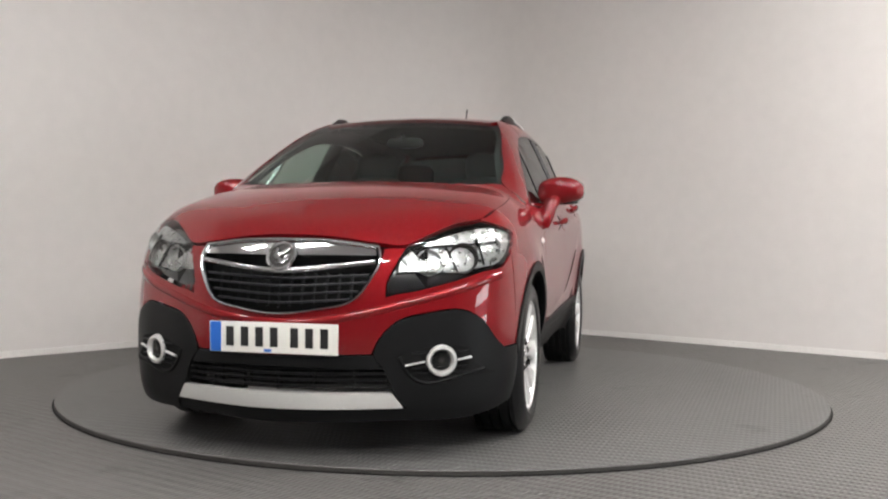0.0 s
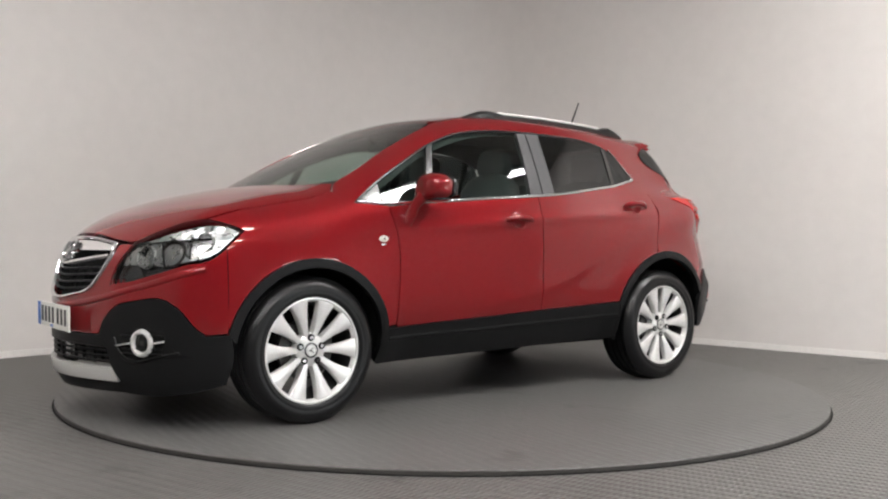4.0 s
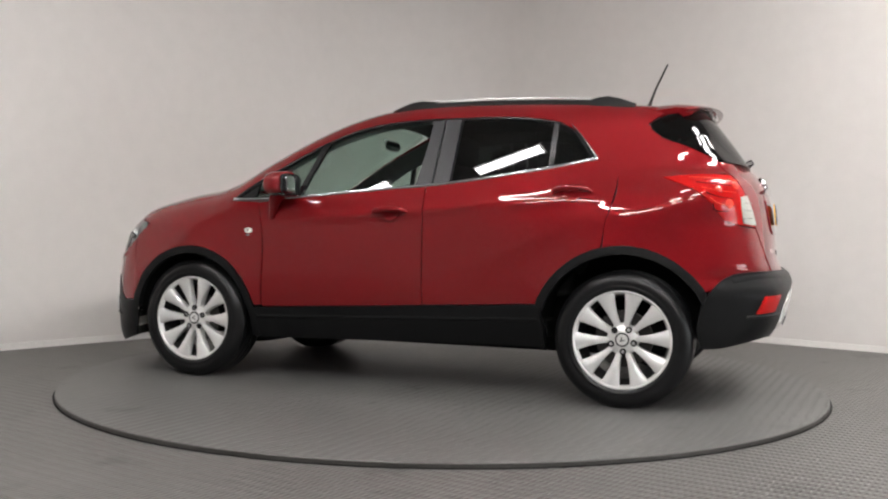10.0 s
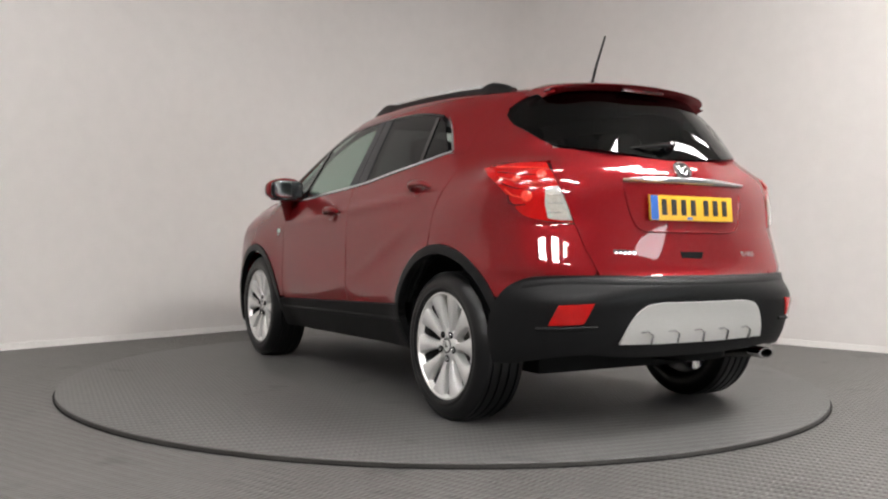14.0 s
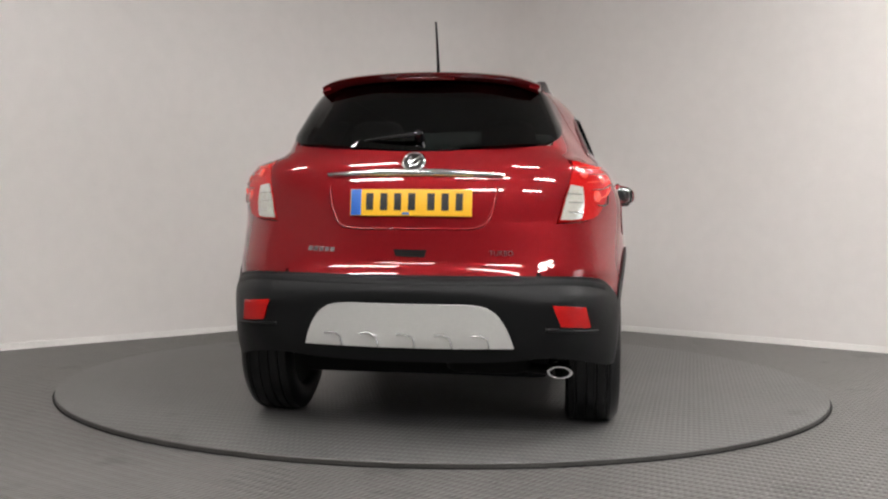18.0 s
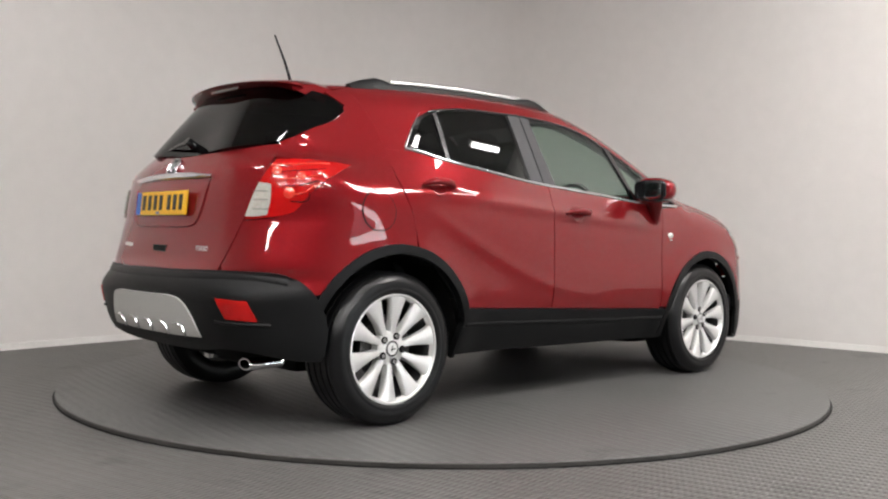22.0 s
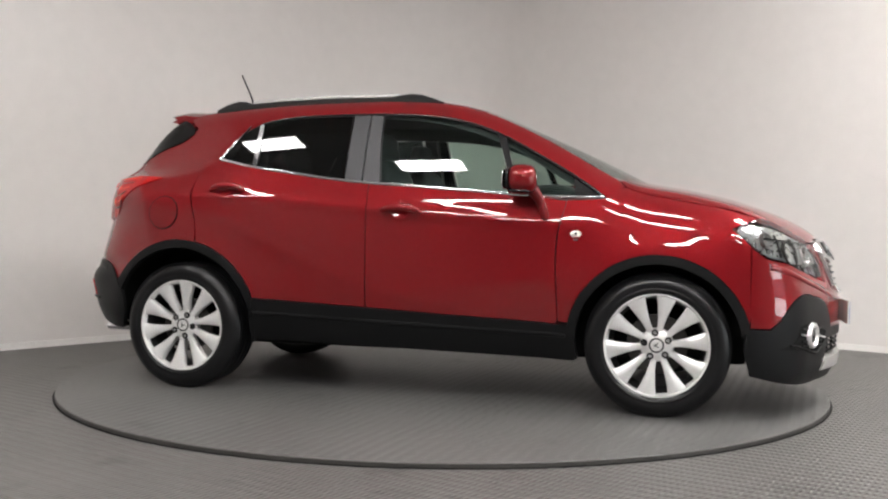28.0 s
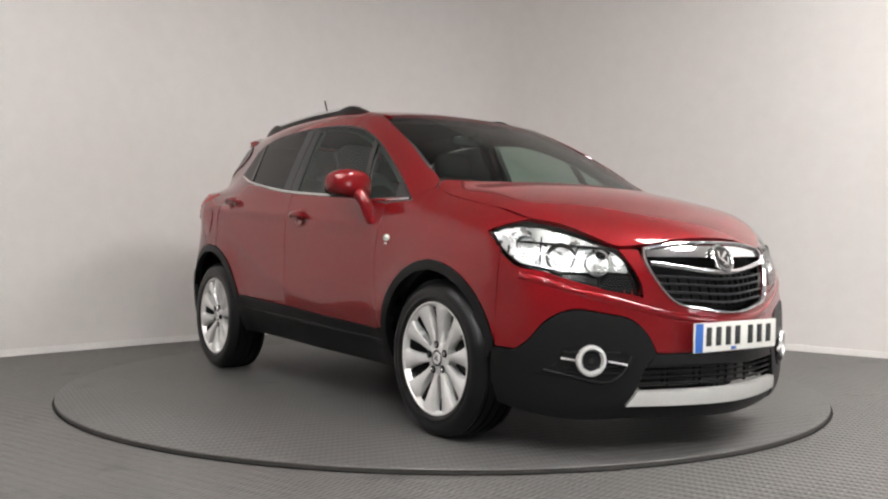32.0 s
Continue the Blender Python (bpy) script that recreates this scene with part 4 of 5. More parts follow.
    # fog lamps
    rec = [(2.066, 0.460, 0.415), (2.033, 0.532, 0.440), (1.982, 0.632, 0.462), (1.935, 0.71, 0.450), (1.915, 0.725, 0.388), (1.88, 0.755, 0.362), (1.83, 0.798, 0.345), (1.967, 0.653, 0.333), (2.030, 0.532, 0.318), (2.053, 0.484, 0.361)]
    for sg, pod_ob in ((1, pods[0]), (-1, pods[1])):
        r3 = [(x, y * sg, z) for x, y, z in rec]
        panel("fog_recess", "nose", r3, UNDER, pod_ob, "dark fog lamp recess", lift=0.006, thick=0.0, cell=0.04)
        for z in (0.350, 0.372, 0.430):
            strip("recess_slat", "nose", [(2.046, 0.505 * sg, z), (1.99, 0.615 * sg, z + 0.003), (1.935, 0.70 * sg, z + 0.006)], 0.008, PLASTIC, pod_ob, lift=0.008, height=0.005)
        strip("recess_rim", "nose", [(x, y * sg, z) for x, y, z in (rec[5], rec[7], rec[8], rec[9], rec[0])], 0.016, PLASTIC, pod_ob, lift=0.006, height=0.006)
        pos, nrm = surface_point("nose", (1.993, 0.611 * sg, 0.40))
        nrm = (Vector((1, 0.42 * sg, 0)).normalized() + nrm * 1.2).normalized()
        pos = pos + nrm * 0.004
        fog = part("fog_lamp", placed(lathe([(0.040, -0.02), (0.040, 0.004), (0.048, 0.016), (0.058, 0.014), (0.063, 0.0), (0.063, -0.02)], 40, "z"), pos, nrm), ALLOY, pod_ob, "round fog lamp in a bright ring")
        part("reflector", placed(lathe([(0.0005, -0.012), (0.02, -0.010), (0.040, 0.003)], 28, "z"), pos, nrm), REFLECTOR, fog)
        part("bulb_shield", placed(lathe([(0.0005, 0.004), (0.011, 0.002), (0.013, -0.012)], 20, "z"), pos, nrm), STEEL, fog)
        part("lens", placed(lathe([(0.0005, 0.013), (0.02, 0.011), (0.041, 0.005)], 28, "z"), pos, nrm), LENS, fog)
        strip("wing", "nose", [(2.056, 0.482 * sg, 0.383), (2.025, 0.552 * sg, 0.397)], 0.009, ALLOY, fog, lift=0.012, height=0.008)
        strip("wing", "nose", [(1.962, 0.667 * sg, 0.402), (1.93, 0.712 * sg, 0.412)], 0.009, ALLOY, fog, lift=0.012, height=0.008)
        headlamp(car, sg)


def headlamp(car, sg):
    out = [(2.068, 0.412, 0.655), (2.06, 0.412, 0.70), (2.03, 0.436, 0.765), on_top(1.985, 0.460), on_top(1.91, 0.533), on_top(1.832, 0.607), on_top(1.742, 0.702), (1.67, 0.785, 0.928), (1.622, 0.824, 0.904),
           (1.684, 0.833, 0.848), (1.775, 0.812, 0.775), (1.86, 0.742, 0.753), (1.93, 0.665, 0.720), (1.98, 0.584, 0.696), (2.015, 0.524, 0.678), (2.054, 0.44, 0.663)]
    out = [(x, y * sg, z) for x, y, z in out]
    lamp = panel("headlight", "nose", out, GLOSS_BLACK, car, "clear headlight with bright reflectors and a black base", lift=-0.04, thick=0.05, cell=0.03)
    panel("lens", "nose", out, LENS, lamp, "clear lens", lift=0.002, thick=0.004, cell=0.025)
    inner = [(2.035, 0.447, 0.745), (2.02, 0.45, 0.785), (1.975, 0.476, 0.826), (1.903, 0.543, 0.872), (1.828, 0.617, 0.905), (1.74, 0.712, 0.930), (1.675, 0.783, 0.926), (1.632, 0.82, 0.905), (1.688, 0.828, 0.852), (1.775, 0.807, 0.786), (1.86, 0.739, 0.766),
             (1.91, 0.69, 0.750), (1.945, 0.63, 0.746), (1.985, 0.55, 0.750)]
    panel("reflector", "nose", [(x, y * sg, z) for x, y, z in inner], REFLECTOR, lamp, "bright faceted reflector", lift=-0.016, thick=0.03, cell=0.022)
    way = Vector((1, 0.35 * sg, 0.05)).normalized()
    for (x, y, z), r in (((1.955, 0.545, 0.785), 0.050), ((1.865, 0.655, 0.805), 0.058), ((1.765, 0.755, 0.855), 0.040)):
        pos, nrm = surface_point("nose", (x, y * sg, z))
        pos = pos - nrm * 0.018
        w2 = (way + nrm).normalized()
        bowl = part("bowl", placed(lathe([(0.0005, -0.026), (r * 0.45, -0.022), (r * 0.8, -0.006), (r, 0.010), (r * 1.06, 0.010), (r * 1.06, -0.01)], 32, "z"), pos, w2), STEEL if r > 0.055 else REFLECTOR, lamp, "dark lamp bowl" if r > 0.055 else "bright reflector bowl")
        part("bulb", placed(lathe([(0.0005, 0.004), (0.006, 0.002), (0.008, -0.02)], 14, "z"), pos, w2), WHITE_LENS, bowl)
    for p0, p1, w in (((1.93, 0.52, 0.845), (1.72, 0.745, 0.868), 0.007), ((1.90, 0.60, 0.845), (1.905, 0.645, 0.745), 0.008), ((1.80, 0.70, 0.885), (1.83, 0.735, 0.775), 0.007)):
        strip("divider", "nose", [(p0[0], p0[1] * sg, p0[2]), (p1[0], p1[1] * sg, p1[2])], w, GLOSS_BLACK, lamp, lift=-0.010, height=0.006)


def car_tail(car):
    glass_edge = [(0, 1.218), (0.21, 1.226), (-1.765, 0.42, 1.242), (-1.71, 0.535, 1.258), (-1.665, 0.575, 1.278), (-1.55, 0.598, 1.335), (-1.43, 0.602, 1.385), (-1.375, 0.592, 1.425), (-1.372, 0.575, 1.455), (-1.42, 0.54, 1.492),
                  (-1.52, 0.45, 1.518), (-1.58, 0.30, 1.535), (0, 1.545)]
    panel("tailgate_glass", "tail", sym(glass_edge), PRIVACY, car, "wrap-round near-black rear window", laid="own", wrap=0.43, lift=0.006, thick=0.012, cell=0.04)
    gate = [(0, 1.208), (0.21, 1.216), (-1.77, 0.42, 1.232), (-1.715, 0.54, 1.247), (-1.70, 0.565, 1.25), (-1.752, 0.615, 1.20), (-1.80, 0.629, 1.128), (-1.86, 0.626, 1.04), (-1.922, 0.614, 0.917), (-1.945, 0.605, 0.87), (-1.968, 0.58, 0.80), (-1.985, 0.54, 0.725), (-2.00, 0.52, 0.675), (-2.02, 0.40, 0.668), (0, 0.668)]
    door = panel("tailgate", "tail", sym(gate), RED, car, "red tailgate", cell=0.03, lift=0.004)
    panel("plate_recess", "tail", sym([(0, 1.098), (0.352, 1.090), (0.345, 1.03), (0.316, 0.93), (0.298, 0.902), (0.262, 0.891), (0.15, 0.889), (0, 0.888)]), RED, door, "shallow plate recess", lift=0.006, thick=-0.002, cell=0.03)
    strip("recess_edge", "tail", [(-0.35, 1.06), (-0.322, 0.935), (-0.30, 0.902), (-0.26, 0.889), (-0.13, 0.886), (0, 0.885), (0.13, 0.886), (0.26, 0.889), (0.30, 0.902), (0.322, 0.935), (0.35, 1.06)], 0.010, RED, door, lift=0.007, height=0.004)
    bar = strip("chrome_bar", "tail", [(-0.375, 1.103), (-0.2, 1.112), (0, 1.115), (0.2, 1.112), (0.36, 1.103)], [0.018, 0.034, 0.036, 0.034, 0.018], CHROME, door, "chrome bar over the plate", lift=0.008, height=0.018)
    pos, nrm = surface_point("tail", (0.0, 1.158))
    emblem(door, pos + nrm * 0.008, nrm, 0.050)
    pos, nrm = surface_point("tail", (0.0, 0.99))
    number_plate(door, Vector((pos.x - 0.018, 0, 0.992)), Vector((-1, 0, 0.10)), 0.505, 0.110, PLATE_YELLOW, "rear_plate")
    panel("handle_slot", "tail", [(-0.07, 0.80), (0.07, 0.80), (0.06, 0.772), (-0.06, 0.768)], UNDER, door, "dark release recess", lift=0.0065, thick=0.002)
    # badges
    for k in range(5):
        pos, nrm = surface_point("tail", (0.425 - 0.024 * k, 0.800 - 0.001 * k))
        part("badge_bar", placed(box(0.019, 0.018, 0.004, None, 0.001), pos + nrm * 0.003, nrm), CHROME, door)
    pos, nrm = surface_point("tail", (-0.372, 0.788))
    tx = bpy.data.curves.new("badge_text", "FONT")
    tx.body, tx.size, tx.extrude, tx.align_x, tx.align_y = "TURBO", 0.030, 0.002, "CENTER", "CENTER"
    tx.materials.append(CHROME)
    badge = child("badge_text", tx, door, "small chrome lettering")
    side = Vector((0, 0, 1)).cross(nrm).normalized()
    badge.matrix_basis = Matrix.Translation(pos + nrm * 0.003) @ Matrix((side, nrm.cross(side), nrm)).transposed().to_4x4()
    # wiper
    p0, n0 = surface_point("tail", (-0.005, 1.27))
    p1, n1 = surface_point("tail", (0.23, 1.252))
    wiper = part("rear_wiper", rod([p0 + n0 * 0.03, p0.lerp(p1, 0.5) + n0 * 0.026, p1 + n1 * 0.014], [0.012, 0.008, 0.005], 8), GLOSS_BLACK, door, "black rear wiper")
    part("pivot", placed(lathe([(0.0005, 0.045), (0.016, 0.042), (0.02, 0.02), (0.022, -0.004)], 20, "z"), p0, n0), GLOSS_BLACK, wiper)
    # spoiler
    bm = bmesh.new()
    rows = []
    for i in range(25):
        y = -0.50 + i / 24
        c = (y / 0.50) ** 2
        x1 = -1.690 + 0.085 * c + 0.05 * c ** 4
        zt = 1.580 - 0.024 * c - 0.014 * c ** 4
        za = float(TOP(-1.38) - CROWN(-1.38) * (y / 0.7) ** 2) - 0.03 * c ** 5
        rows.append([bm.verts.new(p) for p in ((-1.38, y, za + 0.002), (-1.50 + 0.02 * c, y, (za + zt) / 2 + 0.012), (x1 + 0.02, y, zt + 0.001), (x1, y, zt - 0.007), (x1 + 0.022, y, zt - 0.018), (-1.57, y * 0.99, zt - 0.030), (-1.42, y * 0.99, zt - 0.075))])
    for a, b in zip(rows, rows[1:]):
        for k in range(6):
            bm.faces.new((a[k], a[k + 1], b[k + 1], b[k]))
    bm.faces.new(rows[0])
    bm.faces.new(rows[-1][::-1])
    sp = part("roof_spoiler", bm, RED, car, "red roof spoiler", angle=48)
    part("brake_light", box(0.012, 0.26, 0.014, Matrix.Translation((-1.655, 0, 1.553)), 0.003), DARK_LENS, sp, "slim high brake light")
    # tail lamps
    for sg in (1, -1):
        lo = [(-1.45, 0.742, 1.163), (-1.64, 0.69, 1.178), (-1.755, 0.635, 1.176), (-1.80, 0.635, 1.128), (-1.86, 0.632, 1.04), (-1.922, 0.622, 0.917), (-1.888, 0.672, 0.920), (-1.812, 0.742, 0.934), (-1.765, 0.77, 0.950), (-1.695, 0.788, 1.027), (-1.60, 0.778, 1.093)]
        lamp = panel("tail_light", "tail", [(x, y * sg, z) for x, y, z in lo], RED_LENS, car, "glossy red tail light with a pale lower section", lift=0.004, thick=0.02, cell=0.02, dome=0.010)
        wl = [(-1.842, 0.640, 1.072), (-1.872, 0.630, 1.01), (-1.916, 0.628, 0.928), (-1.892, 0.668, 0.928), (-1.855, 0.705, 0.936), (-1.840, 0.710, 0.99), (-1.828, 0.700, 1.065)]
        panel("reverse_light", "tail", [(x, y * sg, z) for x, y, z in wl], WHITE_LENS, lamp, "pale ribbed lens", lift=0.0155, thick=-0.008, cell=0.02)
        for z in (0.96, 1.0, 1.035):
            strip("lens_rib", "tail", [(-1.880, 0.646 * sg, z), (-1.842, 0.700 * sg, z)], 0.006, CHROME, lamp, lift=0.017, height=0.003)
        for k in range(6):
            strip("lens_line", "tail", [(-1.825 + 0.012 * k, (0.685 + 0.013 * k) * sg, 1.145 - 0.030 * k), (-1.70 + 0.003 * k, (0.715 + 0.012 * k) * sg, 1.150 - 0.028 * k), (-1.56 - 0.025 * k, (0.728 + 0.009 * k) * sg, 1.155 - 0.024 * k)],
                  0.007, RED_GLOW if k % 2 == 0 else DARK_LENS, lamp, lift=0.0125, height=0.002)
        for (x, y, z), r in (((-1.80, 0.70, 1.12), 0.022), ((-1.77, 0.75, 1.03), 0.024), ((-1.70, 0.74, 1.10), 0.018)):
            pos, nrm = surface_point("tail", (x, y * sg, z))
            part("lamp_core", placed(lathe([(0.0005, 0.004), (r * 0.7, 0.003), (r, 0.0)], 20, "z"), pos + nrm * 0.0145, nrm), RED_GLOW, lamp)
    # rear bumper
    bump = [(0, 0.690), (0.25, 0.691), (-2.01, 0.45, 0.695), (-1.985, 0.555, 0.698), (-1.94, 0.645, 0.700), (-1.885, 0.715, 0.697), (-1.81, 0.785, 0.684), (-1.755, 0.815, 0.655), (-1.69, 0.84, 0.588), (-1.655, 0.845, 0.52), (-1.64, 0.84, 0.40), (-1.65, 0.82, 0.32), (-1.716, 0.794, 0.323), (-1.82, 0.737, 0.344), (-1.90, 0.68, 0.363), (-1.96, 0.60, 0.372), (-1.98, 0.40, 0.355), (0, 0.345)]
    bumper = panel("rear_bumper", "tail", sym(bump), PLASTIC, car, "textured black rear bumper", lift=0.012, cell=0.025)
    ledge = [(-1.80, 0.787, 0.652), (-1.885, 0.715, 0.668), (-1.94, 0.645, 0.672), (-1.985, 0.555, 0.672), (0.25, 0.668), (0, 0.667)]
    strip("bumper_ledge", "tail", ledge + [(p[0], -p[1], p[2]) if len(p) == 3 else (-p[0], p[1]) for p in ledge[-2::-1]], 0.046, PLASTIC, bumper, lift=0.012, height=0.0035)
    panel("rear_skid_plate", "tail", sym([(0, 0.588), (0.15, 0.588), (0.27, 0.586), (0.325, 0.576), (0.358, 0.555), (0.385, 0.52), (0.43, 0.416), (0.2, 0.411), (0, 0.410)]), SILVER, bumper, "satin silver skid plate", lift=0.020, thick=0.006, dome=0.008, corner=25)
    for y in (-0.34, -0.19, -0.04, 0.11, 0.26):
        strip("skid_rib", "tail", [(y + 0.08, 0.466), (y + 0.03, 0.466), (y + 0.018, 0.458), (y + 0.008, 0.418)], 0.008, CHROME, bumper, lift=0.028, height=0.007)
    for sg in (1, -1):
        panel("reflector", "tail", [(-1.930, 0.695 * sg, 0.578), (-1.992, 0.568 * sg, 0.586), (-1.980, 0.612 * sg, 0.504), (-1.900, 0.725 * sg, 0.494)], RED_LENS, bumper, "red bumper reflector", lift=0.017, thick=-0.004, cell=0.02)
        strip("reflector_ledge", "tail", [(-2.02, 0.57 * sg, 0.490), (-1.86, 0.755 * sg, 0.478)], 0.016, PLASTIC, bumper, lift=0.014, height=0.008)
    ex = part("exhaust_tip", lathe([(0.040, 0.0), (0.052, 0.0), (0.055, 0.006), (0.054, 0.16), (0.040, 0.16)], 28, "x"), CHROME, car, "oval chrome exhaust tip")
    ex.matrix_basis = pose(-1.895, -0.612, 0.303) @ Matrix.Diagonal((1, 1, 0.5, 1))
    part("bore", lathe([(0.0005, 0.05), (0.049, 0.05), (0.05, 0.002)], 24, "x"), UNDER, ex)


def car_trim(car):
    door_low = cubic((0.82, 0.48, 0.17, -0.13, -0.44, -0.86), (0.432, 0.449, 0.462, 0.478, 0.492, 0.513))
    # arch mouldings and sills
    panel("front_arch_moulding", "side", arc(FRONT, AXLE, RF - 0.003, 14, 172, 20) + [(0.845, 0.26)] + [(0.895, 0.26)] + arc(FRONT, AXLE, RF - 0.045, 190, 8, 24)[1:], PLASTIC, car, "black wheel arch moulding", both=True, lift=0.008, thick=0.03, corner=60, cell=0.03)
    panel("rear_arch_moulding", "side", arc(REAR, AXLE, RR - 0.003, 150, 22, 20) + [(-0.855, 0.44), (-0.86, 0.27), (-0.885, 0.27)] + arc(REAR, AXLE, RR - 0.045, -2, 158, 24), PLASTIC, car, "black wheel arch moulding", both=True, lift=0.008, thick=0.03, corner=60, cell=0.03)
    sill = line_of(door_low, 0.85, -0.845, 10, -0.004) + [(-0.86, 0.45), (-0.875, 0.285), (-0.4, 0.277), (0.3, 0.262), (0.88, 0.25), (0.87, 0.36)]
    panel("side_sill", "side", sill, PLASTIC, car, "black sill moulding", both=True, lift=0.006, thick=0.03)
    strip("sill_crease", "side", [(0.84, 0.375), (0, 0.40), (-0.84, 0.43)], 0.03, PLASTIC, car, both=True, lift=0.006, height=0.003)
    # handles, repeaters
    for (x, z), nm in (((-0.012, 0.982), "front"), ((-1.012, 1.086), "rear")):
        pos, nrm = surface_point("side", (x, z))
        for sg in (1, -1):
            p = Vector((pos.x, pos.y * sg, pos.z))
            n = Vector((nrm.x, nrm.y * sg, nrm.z))
            cup = part("handle_cup", placed(lathe([(0.0005, 0.0006), (0.030, 0.0010), (0.040, 0.0025), (0.046, 0.003), (0.052, 0.0005)], 28, "z"), p, n), RED, car, "shadowed handle recess")
            pts = []
            for k in range(9):
                u = -1 + k / 4
                pts.append(p + Vector((0.100 * u, 0, 0.010 * (1 - u * u))) + n * (0.006 + 0.026 * (1 - u ** 4)))
            part("door_handle", rod(pts, [0.007, 0.012, 0.015, 0.015, 0.015, 0.015, 0.016, 0.016, 0.011], 12, 1.1), RED, car, "red pull handle")
    for sg in (1, -1):
        pos, nrm = surface_point("side", (0.889, 0.874))
        p, n = Vector((pos.x, pos.y * sg, pos.z)), Vector((nrm.x, nrm.y * sg, nrm.z))
        rp = part("side_repeater", placed(lathe([(0.0005, 0.009), (0.012, 0.008), (0.022, 0.005), (0.028, 0.0)], 24, "z"), p, n), REPEATER, car, "small clear side repeater")
        part("bulb", placed(lathe([(0.0005, 0.0105), (0.006, 0.009)], 12, "z"), p, n), GLOSS_BLACK, rp)
        rp.data.transform(Matrix.Translation(p) @ Matrix.Diagonal((1.0, 1, 0.60, 1)) @ Matrix.Translation(-p))
        pos, nrm = surface_point("side", (0.889, 0.846))
        p, n = Vector((pos.x, pos.y * sg, pos.z)), Vector((nrm.x, nrm.y * sg, nrm.z))
        part("badge_bar", placed(box(0.024, 0.007, 0.003, None, 0.001), p + n * 0.002, n), CHROME, car)
        mirror(car, sg)
        rail(car, sg)
    ant = part("aerial", rod([(-1.255, 0, 1.60), (-1.275, 0, 1.625), (-1.288, 0, 1.66)], [0.024, 0.014, 0.008], 12), GLOSS_BLACK, car, "black roof aerial")
    part("mast", rod([(-1.284, 0, 1.65), (-1.315, 0, 1.735), (-1.378, 0, 1.868)], [0.008, 0.0065, 0.0045], 8), PLASTIC, ant)


def puff(sx, sy, sz, m, e=0.55, nu=28, nv=16):
    """A rounded block: a superellipsoid."""
    def pw(v):
        return math.copysign(abs(v) ** e, v)
    bm = bmesh.new()
    rows = []
    for j in range(1, nv):
        b = -math.pi / 2 + math.pi * j / nv
        rows.append([bm.verts.new(m @ Vector((sx * pw(math.cos(b)) * pw(math.cos(a)), sy * pw(math.cos(b)) * pw(math.sin(a)), sz * pw(math.sin(b)))))
                     for a in (2 * math.pi * k / nu for k in range(nu))])
    lo, hi = bm.verts.new(m @ Vector((0, 0, -sz))), bm.verts.new(m @ Vector((0, 0, sz)))
    for r0, r1 in zip(rows, rows[1:]):
        for k in range(nu):
            bm.faces.new((r0[k], r0[(k + 1) % nu], r1[(k + 1) % nu], r1[k]))
    for k in range(nu):
        bm.faces.new((rows[0][(k + 1) % nu], rows[0][k], lo))
        bm.faces.new((rows[-1][k], rows[-1][(k + 1) % nu], hi))
    return bm


def mirror(car, sg):
    bm = puff(0.074, 0.122, 0.064, Matrix.Translation((0.628, 0.930 * sg, 1.136)) @ Matrix.Rotation(radians(-12 * sg), 4, "Z"), 0.70, 36, 20)
    for v in bm.verts:
        u = min(max((v.co.y * sg - 0.815) / 0.22, 0), 1)
        low = min(max((1.150 - v.co.z) / 0.07, 0), 1)
        v.co.z -= 0.020 * (1 - u) ** 1.5 * low
        v.co.z += 0.010 * math.sin(math.pi * u) * (1 - low)
        v.co.x += 0.022 * (1 - u) * low
        if v.co.x < 0.590:
            v.co.x = 0.590 + (v.co.x - 0.590) * 0.35
    shell = part("door_mirror", bm, RED, car, "red door mirror on a sweeping red foot")
    part("mirror_base", puff(0.060, 0.085, 0.014, Matrix.Translation((0.620, 0.935 * sg, 1.078)) @ Matrix.Rotation(radians(-12 * sg), 4, "Z"), 0.7), GLOSS_BLACK, shell, "black lower shell")
    part("mirror_foot", rod([(0.660, 0.900 * sg, 1.110), (0.682, 0.888 * sg, 1.078), (0.705, 0.877 * sg, 1.042), (0.722, 0.868 * sg, 1.005), (0.733, 0.860 * sg, 0.968), (0.738, 0.853 * sg, 0.945)],
                            [0.056, 0.050, 0.043, 0.037, 0.032, 0.026], 18, 0.62), RED, shell, "red foot")
    part("mirror_glass", puff(0.004, 0.092, 0.050, Matrix.Translation((0.564, 0.930 * sg, 1.136)) @ Matrix.Rotation(radians(9 * sg), 4, "Z"), 0.5), CHROME, shell, "mirror glass")
    part("mirror_bezel", puff(0.012, 0.108, 0.058, Matrix.Translation((0.576, 0.930 * sg, 1.136)), 0.5), GLOSS_BLACK, shell, "black bezel")


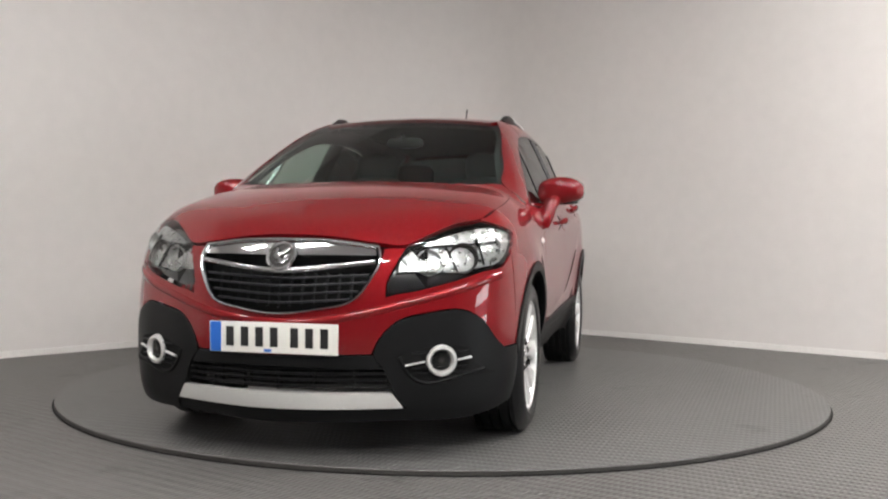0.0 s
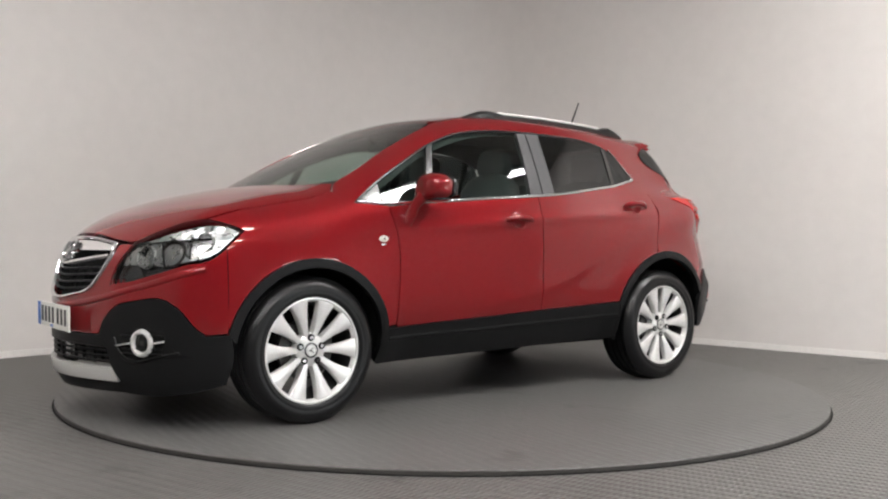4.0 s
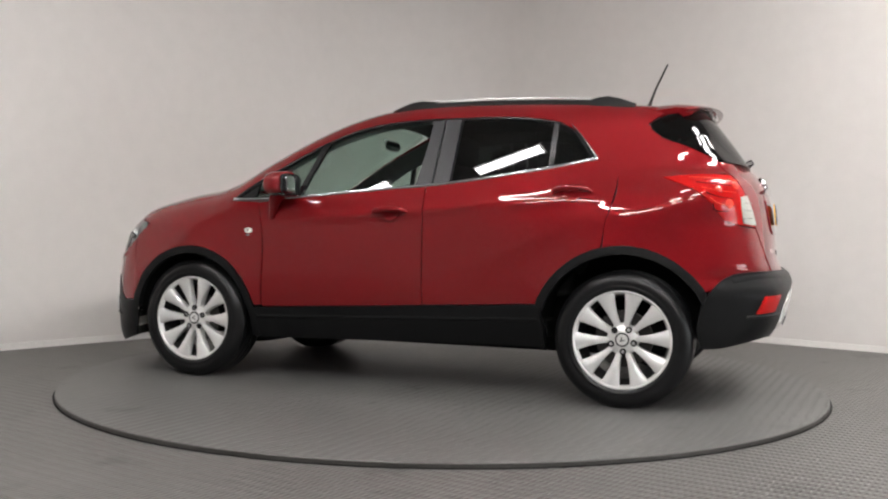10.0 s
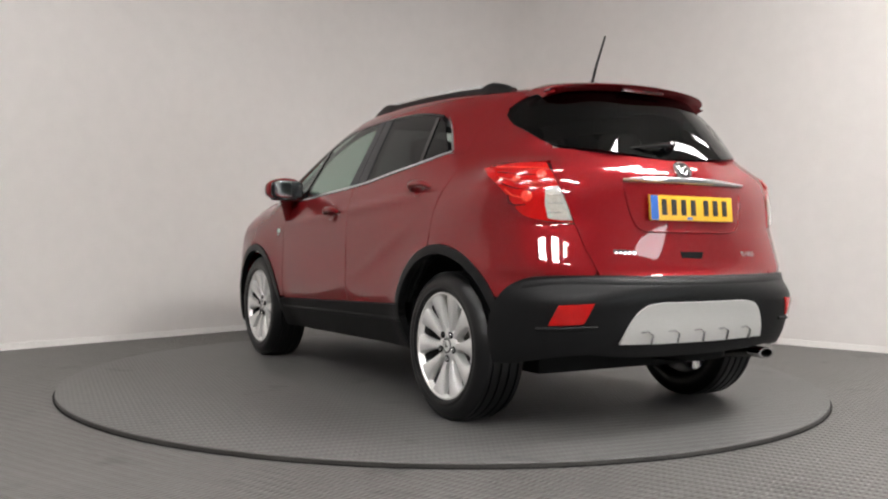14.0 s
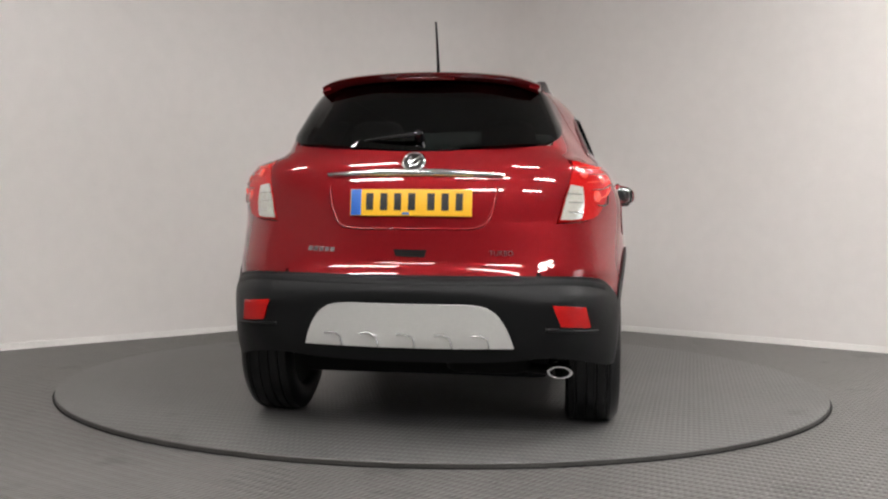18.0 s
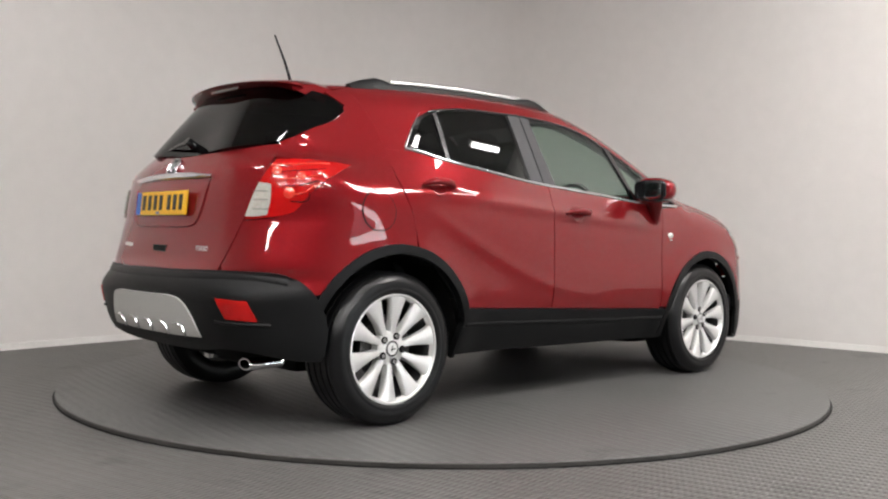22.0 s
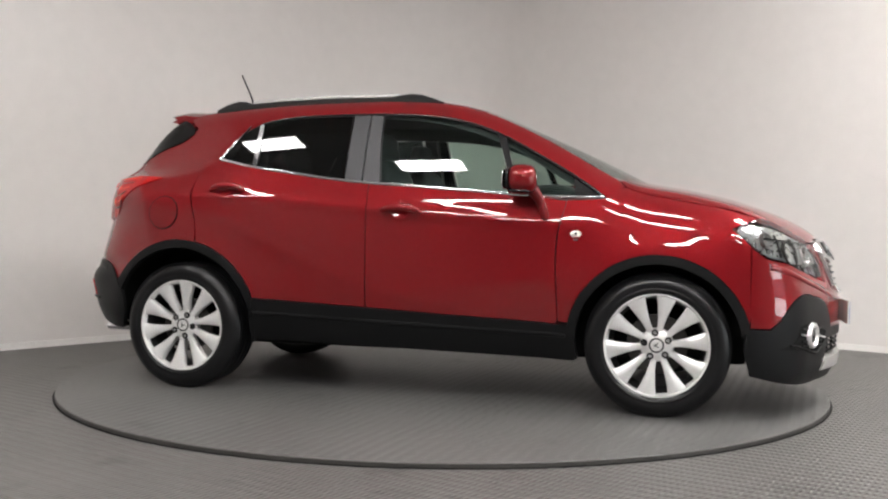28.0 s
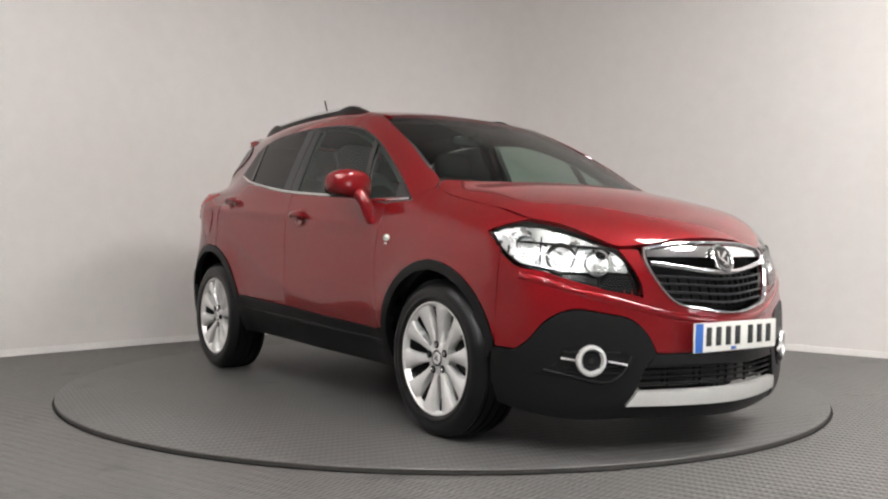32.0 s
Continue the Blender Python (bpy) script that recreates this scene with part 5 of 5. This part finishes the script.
def rail(car, sg):
    xs = (0.12, 0.06, 0.0, -0.06, -0.13, -0.18, -0.5, -0.85, -1.03, -1.08, -1.13, -1.20, -1.27)
    tops = (1.582, 1.604, 1.624, 1.630, 1.624, 1.616, 1.618, 1.612, 1.604, 1.618, 1.622, 1.606, 1.580)
    bm = bmesh.new()
    rows = []
    for x, zt in zip(xs, tops):
        y = (0.533 - 0.05 * ((x + 0.3) / 0.9) ** 2) * sg
        zb = zt - 0.055
        w = 0.024 if -1.03 < x < -0.15 else 0.030
        rows.append([bm.verts.new((x, y + u * w * sg, z)) for u, z in ((-0.7, zb), (-0.75, zt - 0.012), (-0.4, zt), (0.4, zt), (0.8, zt - 0.012), (1.1, zb))])
    for a, b in zip(rows, rows[1:]):
        for k in range(5):
            bm.faces.new((a[k], a[k + 1], b[k + 1], b[k]))
    bm.faces.new(rows[0][::-1])
    bm.faces.new(rows[-1])
    r = part("roof_rail", bm, PLASTIC, car, "black roof rail with a bright bar", angle=60)
    part("rail_bar", rod([(x, (0.533 - 0.05 * ((x + 0.3) / 0.9) ** 2) * sg, z + 0.006) for x, z in zip(xs[4:9], (1.618, 1.616, 1.618, 1.612, 1.604))], 0.014, 10, 0.75), ALLOY, r, "satin silver bar")


def car_inside(car):
    door_cards = [(0.80, 0.45), (0.80, 1.03), (-1.10, 1.22), (-1.10, 0.85), (-0.80, 0.50)]
    panel("door_card", "side", door_cards, INTERIOR, car, "dark door trim", both=True, lift=-0.08, thick=0.09, cell=0.08)
    up = [(0.985, 0.80, 1.062), (0.93, 0.79, 1.085), (0.512, 0.72, 1.350), (0.197, 0.68, 1.468), (-0.244, 0.66, 1.51), (-0.748, 0.66, 1.498), (-1.0, 0.69, 1.415), (-1.09, 0.72, 1.26), (-1.35, 0.64, 1.36), (-1.40, 0.49, 1.53),
          (-0.93, 0.44, 1.587), (-0.28, 0.45, 1.597), (0.22, 0.45, 1.553), (0.43, 0.555, 1.498), (0.75, 0.615, 1.358), (1.075, 0.69, 1.16)]
    panel("pillar_lining", "shoulder", up, INTERIOR, car, "dark pillar lining", both=True, lift=-0.03, thick=0.035, cell=0.08)
    panel("headlining", "top", [(0.26, -0.5), (0.26, 0.5), (-1.45, 0.46), (-1.45, -0.46)], INTERIOR, car, "dark headlining", lift=-0.05, thick=0.055, cell=0.12)
    part("floor_pan", box(3.3, 1.10, 0.16, Matrix.Translation((0.05, 0, 0.31)), 0.03), UNDER, car, "dark underbody")
    part("cabin_floor", box(1.70, 1.50, 0.10, Matrix.Translation((-0.02, 0, 0.37)), 0.02), UNDER, car, "dark cabin floor")
    part("engine_bay", box(0.98, 1.10, 0.50, Matrix.Translation((1.48, 0, 0.60)), 0.05), UNDER, car, "dark engine bay")
    part("boot_floor", box(0.75, 1.0, 0.34, Matrix.Translation((-1.55, 0, 0.55)), 0.04), UNDER, car, "dark boot tub")
    part("silencer", puff(0.26, 0.19, 0.055, Matrix.Translation((-1.55, -0.30, 0.315)), 0.5), UNDER, car, "dark silencer under the tail")
    part("exhaust_pipe", rod([(-0.7, -0.12, 0.24), (-1.1, -0.16, 0.25), (-1.35, -0.28, 0.28), (-1.70, -0.50, 0.29), (-1.84, -0.60, 0.303)], 0.024, 10), STEEL, car, "dull steel exhaust pipe")
    part("front_subframe", puff(0.16, 0.55, 0.05, Matrix.Translation((1.15, 0, 0.215)), 0.5), UNDER, car, "dark front subframe")
    part("rear_axle_beam", rod([(-1.22, -0.68, 0.30), (-1.12, -0.5, 0.27), (-1.12, 0.5, 0.27), (-1.22, 0.68, 0.30)], 0.045, 12), UNDER, car, "dark rear axle beam")
    for x, r in ((FRONT, RF - 0.02), (REAR, RR - 0.03)):
        for sg in (1, -1):
            bm = bmesh.new()
            ring = [[bm.verts.new((x + rr * math.cos(radians(a)), y * sg, AXLE + rr * math.sin(radians(a)))) for a in range(4, 181, 8)] for rr, y in ((0.03, 0.56), (r, 0.56), (r, 0.80))]
            for a, b in zip(ring, ring[1:]):
                for k in range(len(a) - 1):
                    bm.faces.new((a[k], a[k + 1], b[k + 1], b[k]))
            part("arch_liner", bm, UNDER, car, "dark wheel arch liner")
    dash = part("dashboard", puff(0.26, 0.70, 0.16, Matrix.Translation((0.83, 0, 0.95)), 0.5), INTERIOR, car, "dark dashboard")
    part("instrument_hood", puff(0.12, 0.17, 0.06, Matrix.Translation((0.70, -0.36, 1.08)), 0.6), INTERIOR, dash)
    sw = part("steering_wheel", placed(lathe([(0.165, 0), (0.18, 0.014), (0.195, 0), (0.18, -0.014), (0.165, 0)], 40, "z"), Vector((0.50, -0.36, 1.02)), Vector((-0.9, 0, 0.42))), INTERIOR, car, "dark steering wheel")
    part("wheel_boss", placed(box(0.32, 0.07, 0.03, None, 0.01), Vector((0.51, -0.36, 1.015)), Vector((-0.9, 0, 0.42))), INTERIOR, sw)
    for x, y, w in ((0.0, 0.36, 0.25), (0.0, -0.36, 0.25), (-0.85, 0.33, 0.30), (-0.85, -0.33, 0.30)):
        base = part("seat", puff(0.27, w, 0.10, Matrix.Translation((x + 0.12, y, 0.62)), 0.5), SEAT, car, "charcoal cloth seat")
        part("backrest", puff(0.09, w * 0.96, 0.34, Matrix.Translation((x - 0.18, y, 0.94)) @ Matrix.Rotation(radians(-14), 4, "Y"), 0.55), SEAT, base)
        part("headrest", puff(0.05, 0.135, 0.09, Matrix.Translation((x - 0.27, y, 1.34)) @ Matrix.Rotation(radians(-8), 4, "Y"), 0.6), SEAT, base)
        for u in (-0.05, 0.05):
            part("post", rod([(x - 0.265, y + u, 1.20), (x - 0.27, y + u, 1.30)], 0.007, 8), STEEL, base)
    im = part("inside_mirror", puff(0.014, 0.11, 0.032, Matrix.Translation((0.36, 0, 1.43)), 0.6), GLOSS_BLACK, car, "black inside mirror")
    part("stem", rod([(0.37, 0, 1.44), (0.42, 0, 1.475)], 0.01, 8), GLOSS_BLACK, im)


# ---- build ----
room()
for lx, ly, ln, lw in ((-3.55, -2.3, 0.9, 0.20), (-1.6, -2.85, 0.85, 0.20), (1.05, -3.1, 0.72, 0.25)):
    ceiling_lamp(lx, ly, CEILING_Z, 0, ln, lw)
# the slanting bank beside the right-hand wall
for k in range(3):
    ceiling_lamp(3.10 + 0.55 * k, -1.47 - 0.06 * k, CEILING_Z, 52, 0.98, 0.34)
ceiling_lamp(4.45, -0.1, CEILING_Z, 52, 0.5, 0.15)
for ly in (-5.8, -8.5):
    for lx in (-2.7, 0.1, 2.7):
        ceiling_lamp(lx, ly, CEILING_Z, 0, 1.5, 0.36)
table = turntable()
car = car_body()
car_nose(car)
car_tail(car)
car_trim(car)
car_inside(car)
for wx, wy, wt, wl in ((FRONT, 0.845, -0.5, 3), (FRONT, -0.845, 7, 0), (REAR, 0.845, 40, 1), (REAR, -0.845, 47.5, 3)):
    wheel(car, wx, wy, wt, wl)
tagged(car, "dark red compact SUV standing on the turntable", "car")


def motions():
    turn = [(k * 0.25, pose(0, 0, 0, 0, 0, SPEED * k * 0.25)) for k in range(129)]
    walk(table, turn)
    walk(car, [(t, m @ pose(0, 0, 0, 0, 0, START) @ pose(OFF_X, OFF_Y, 0)) for t, m in turn])


motions()
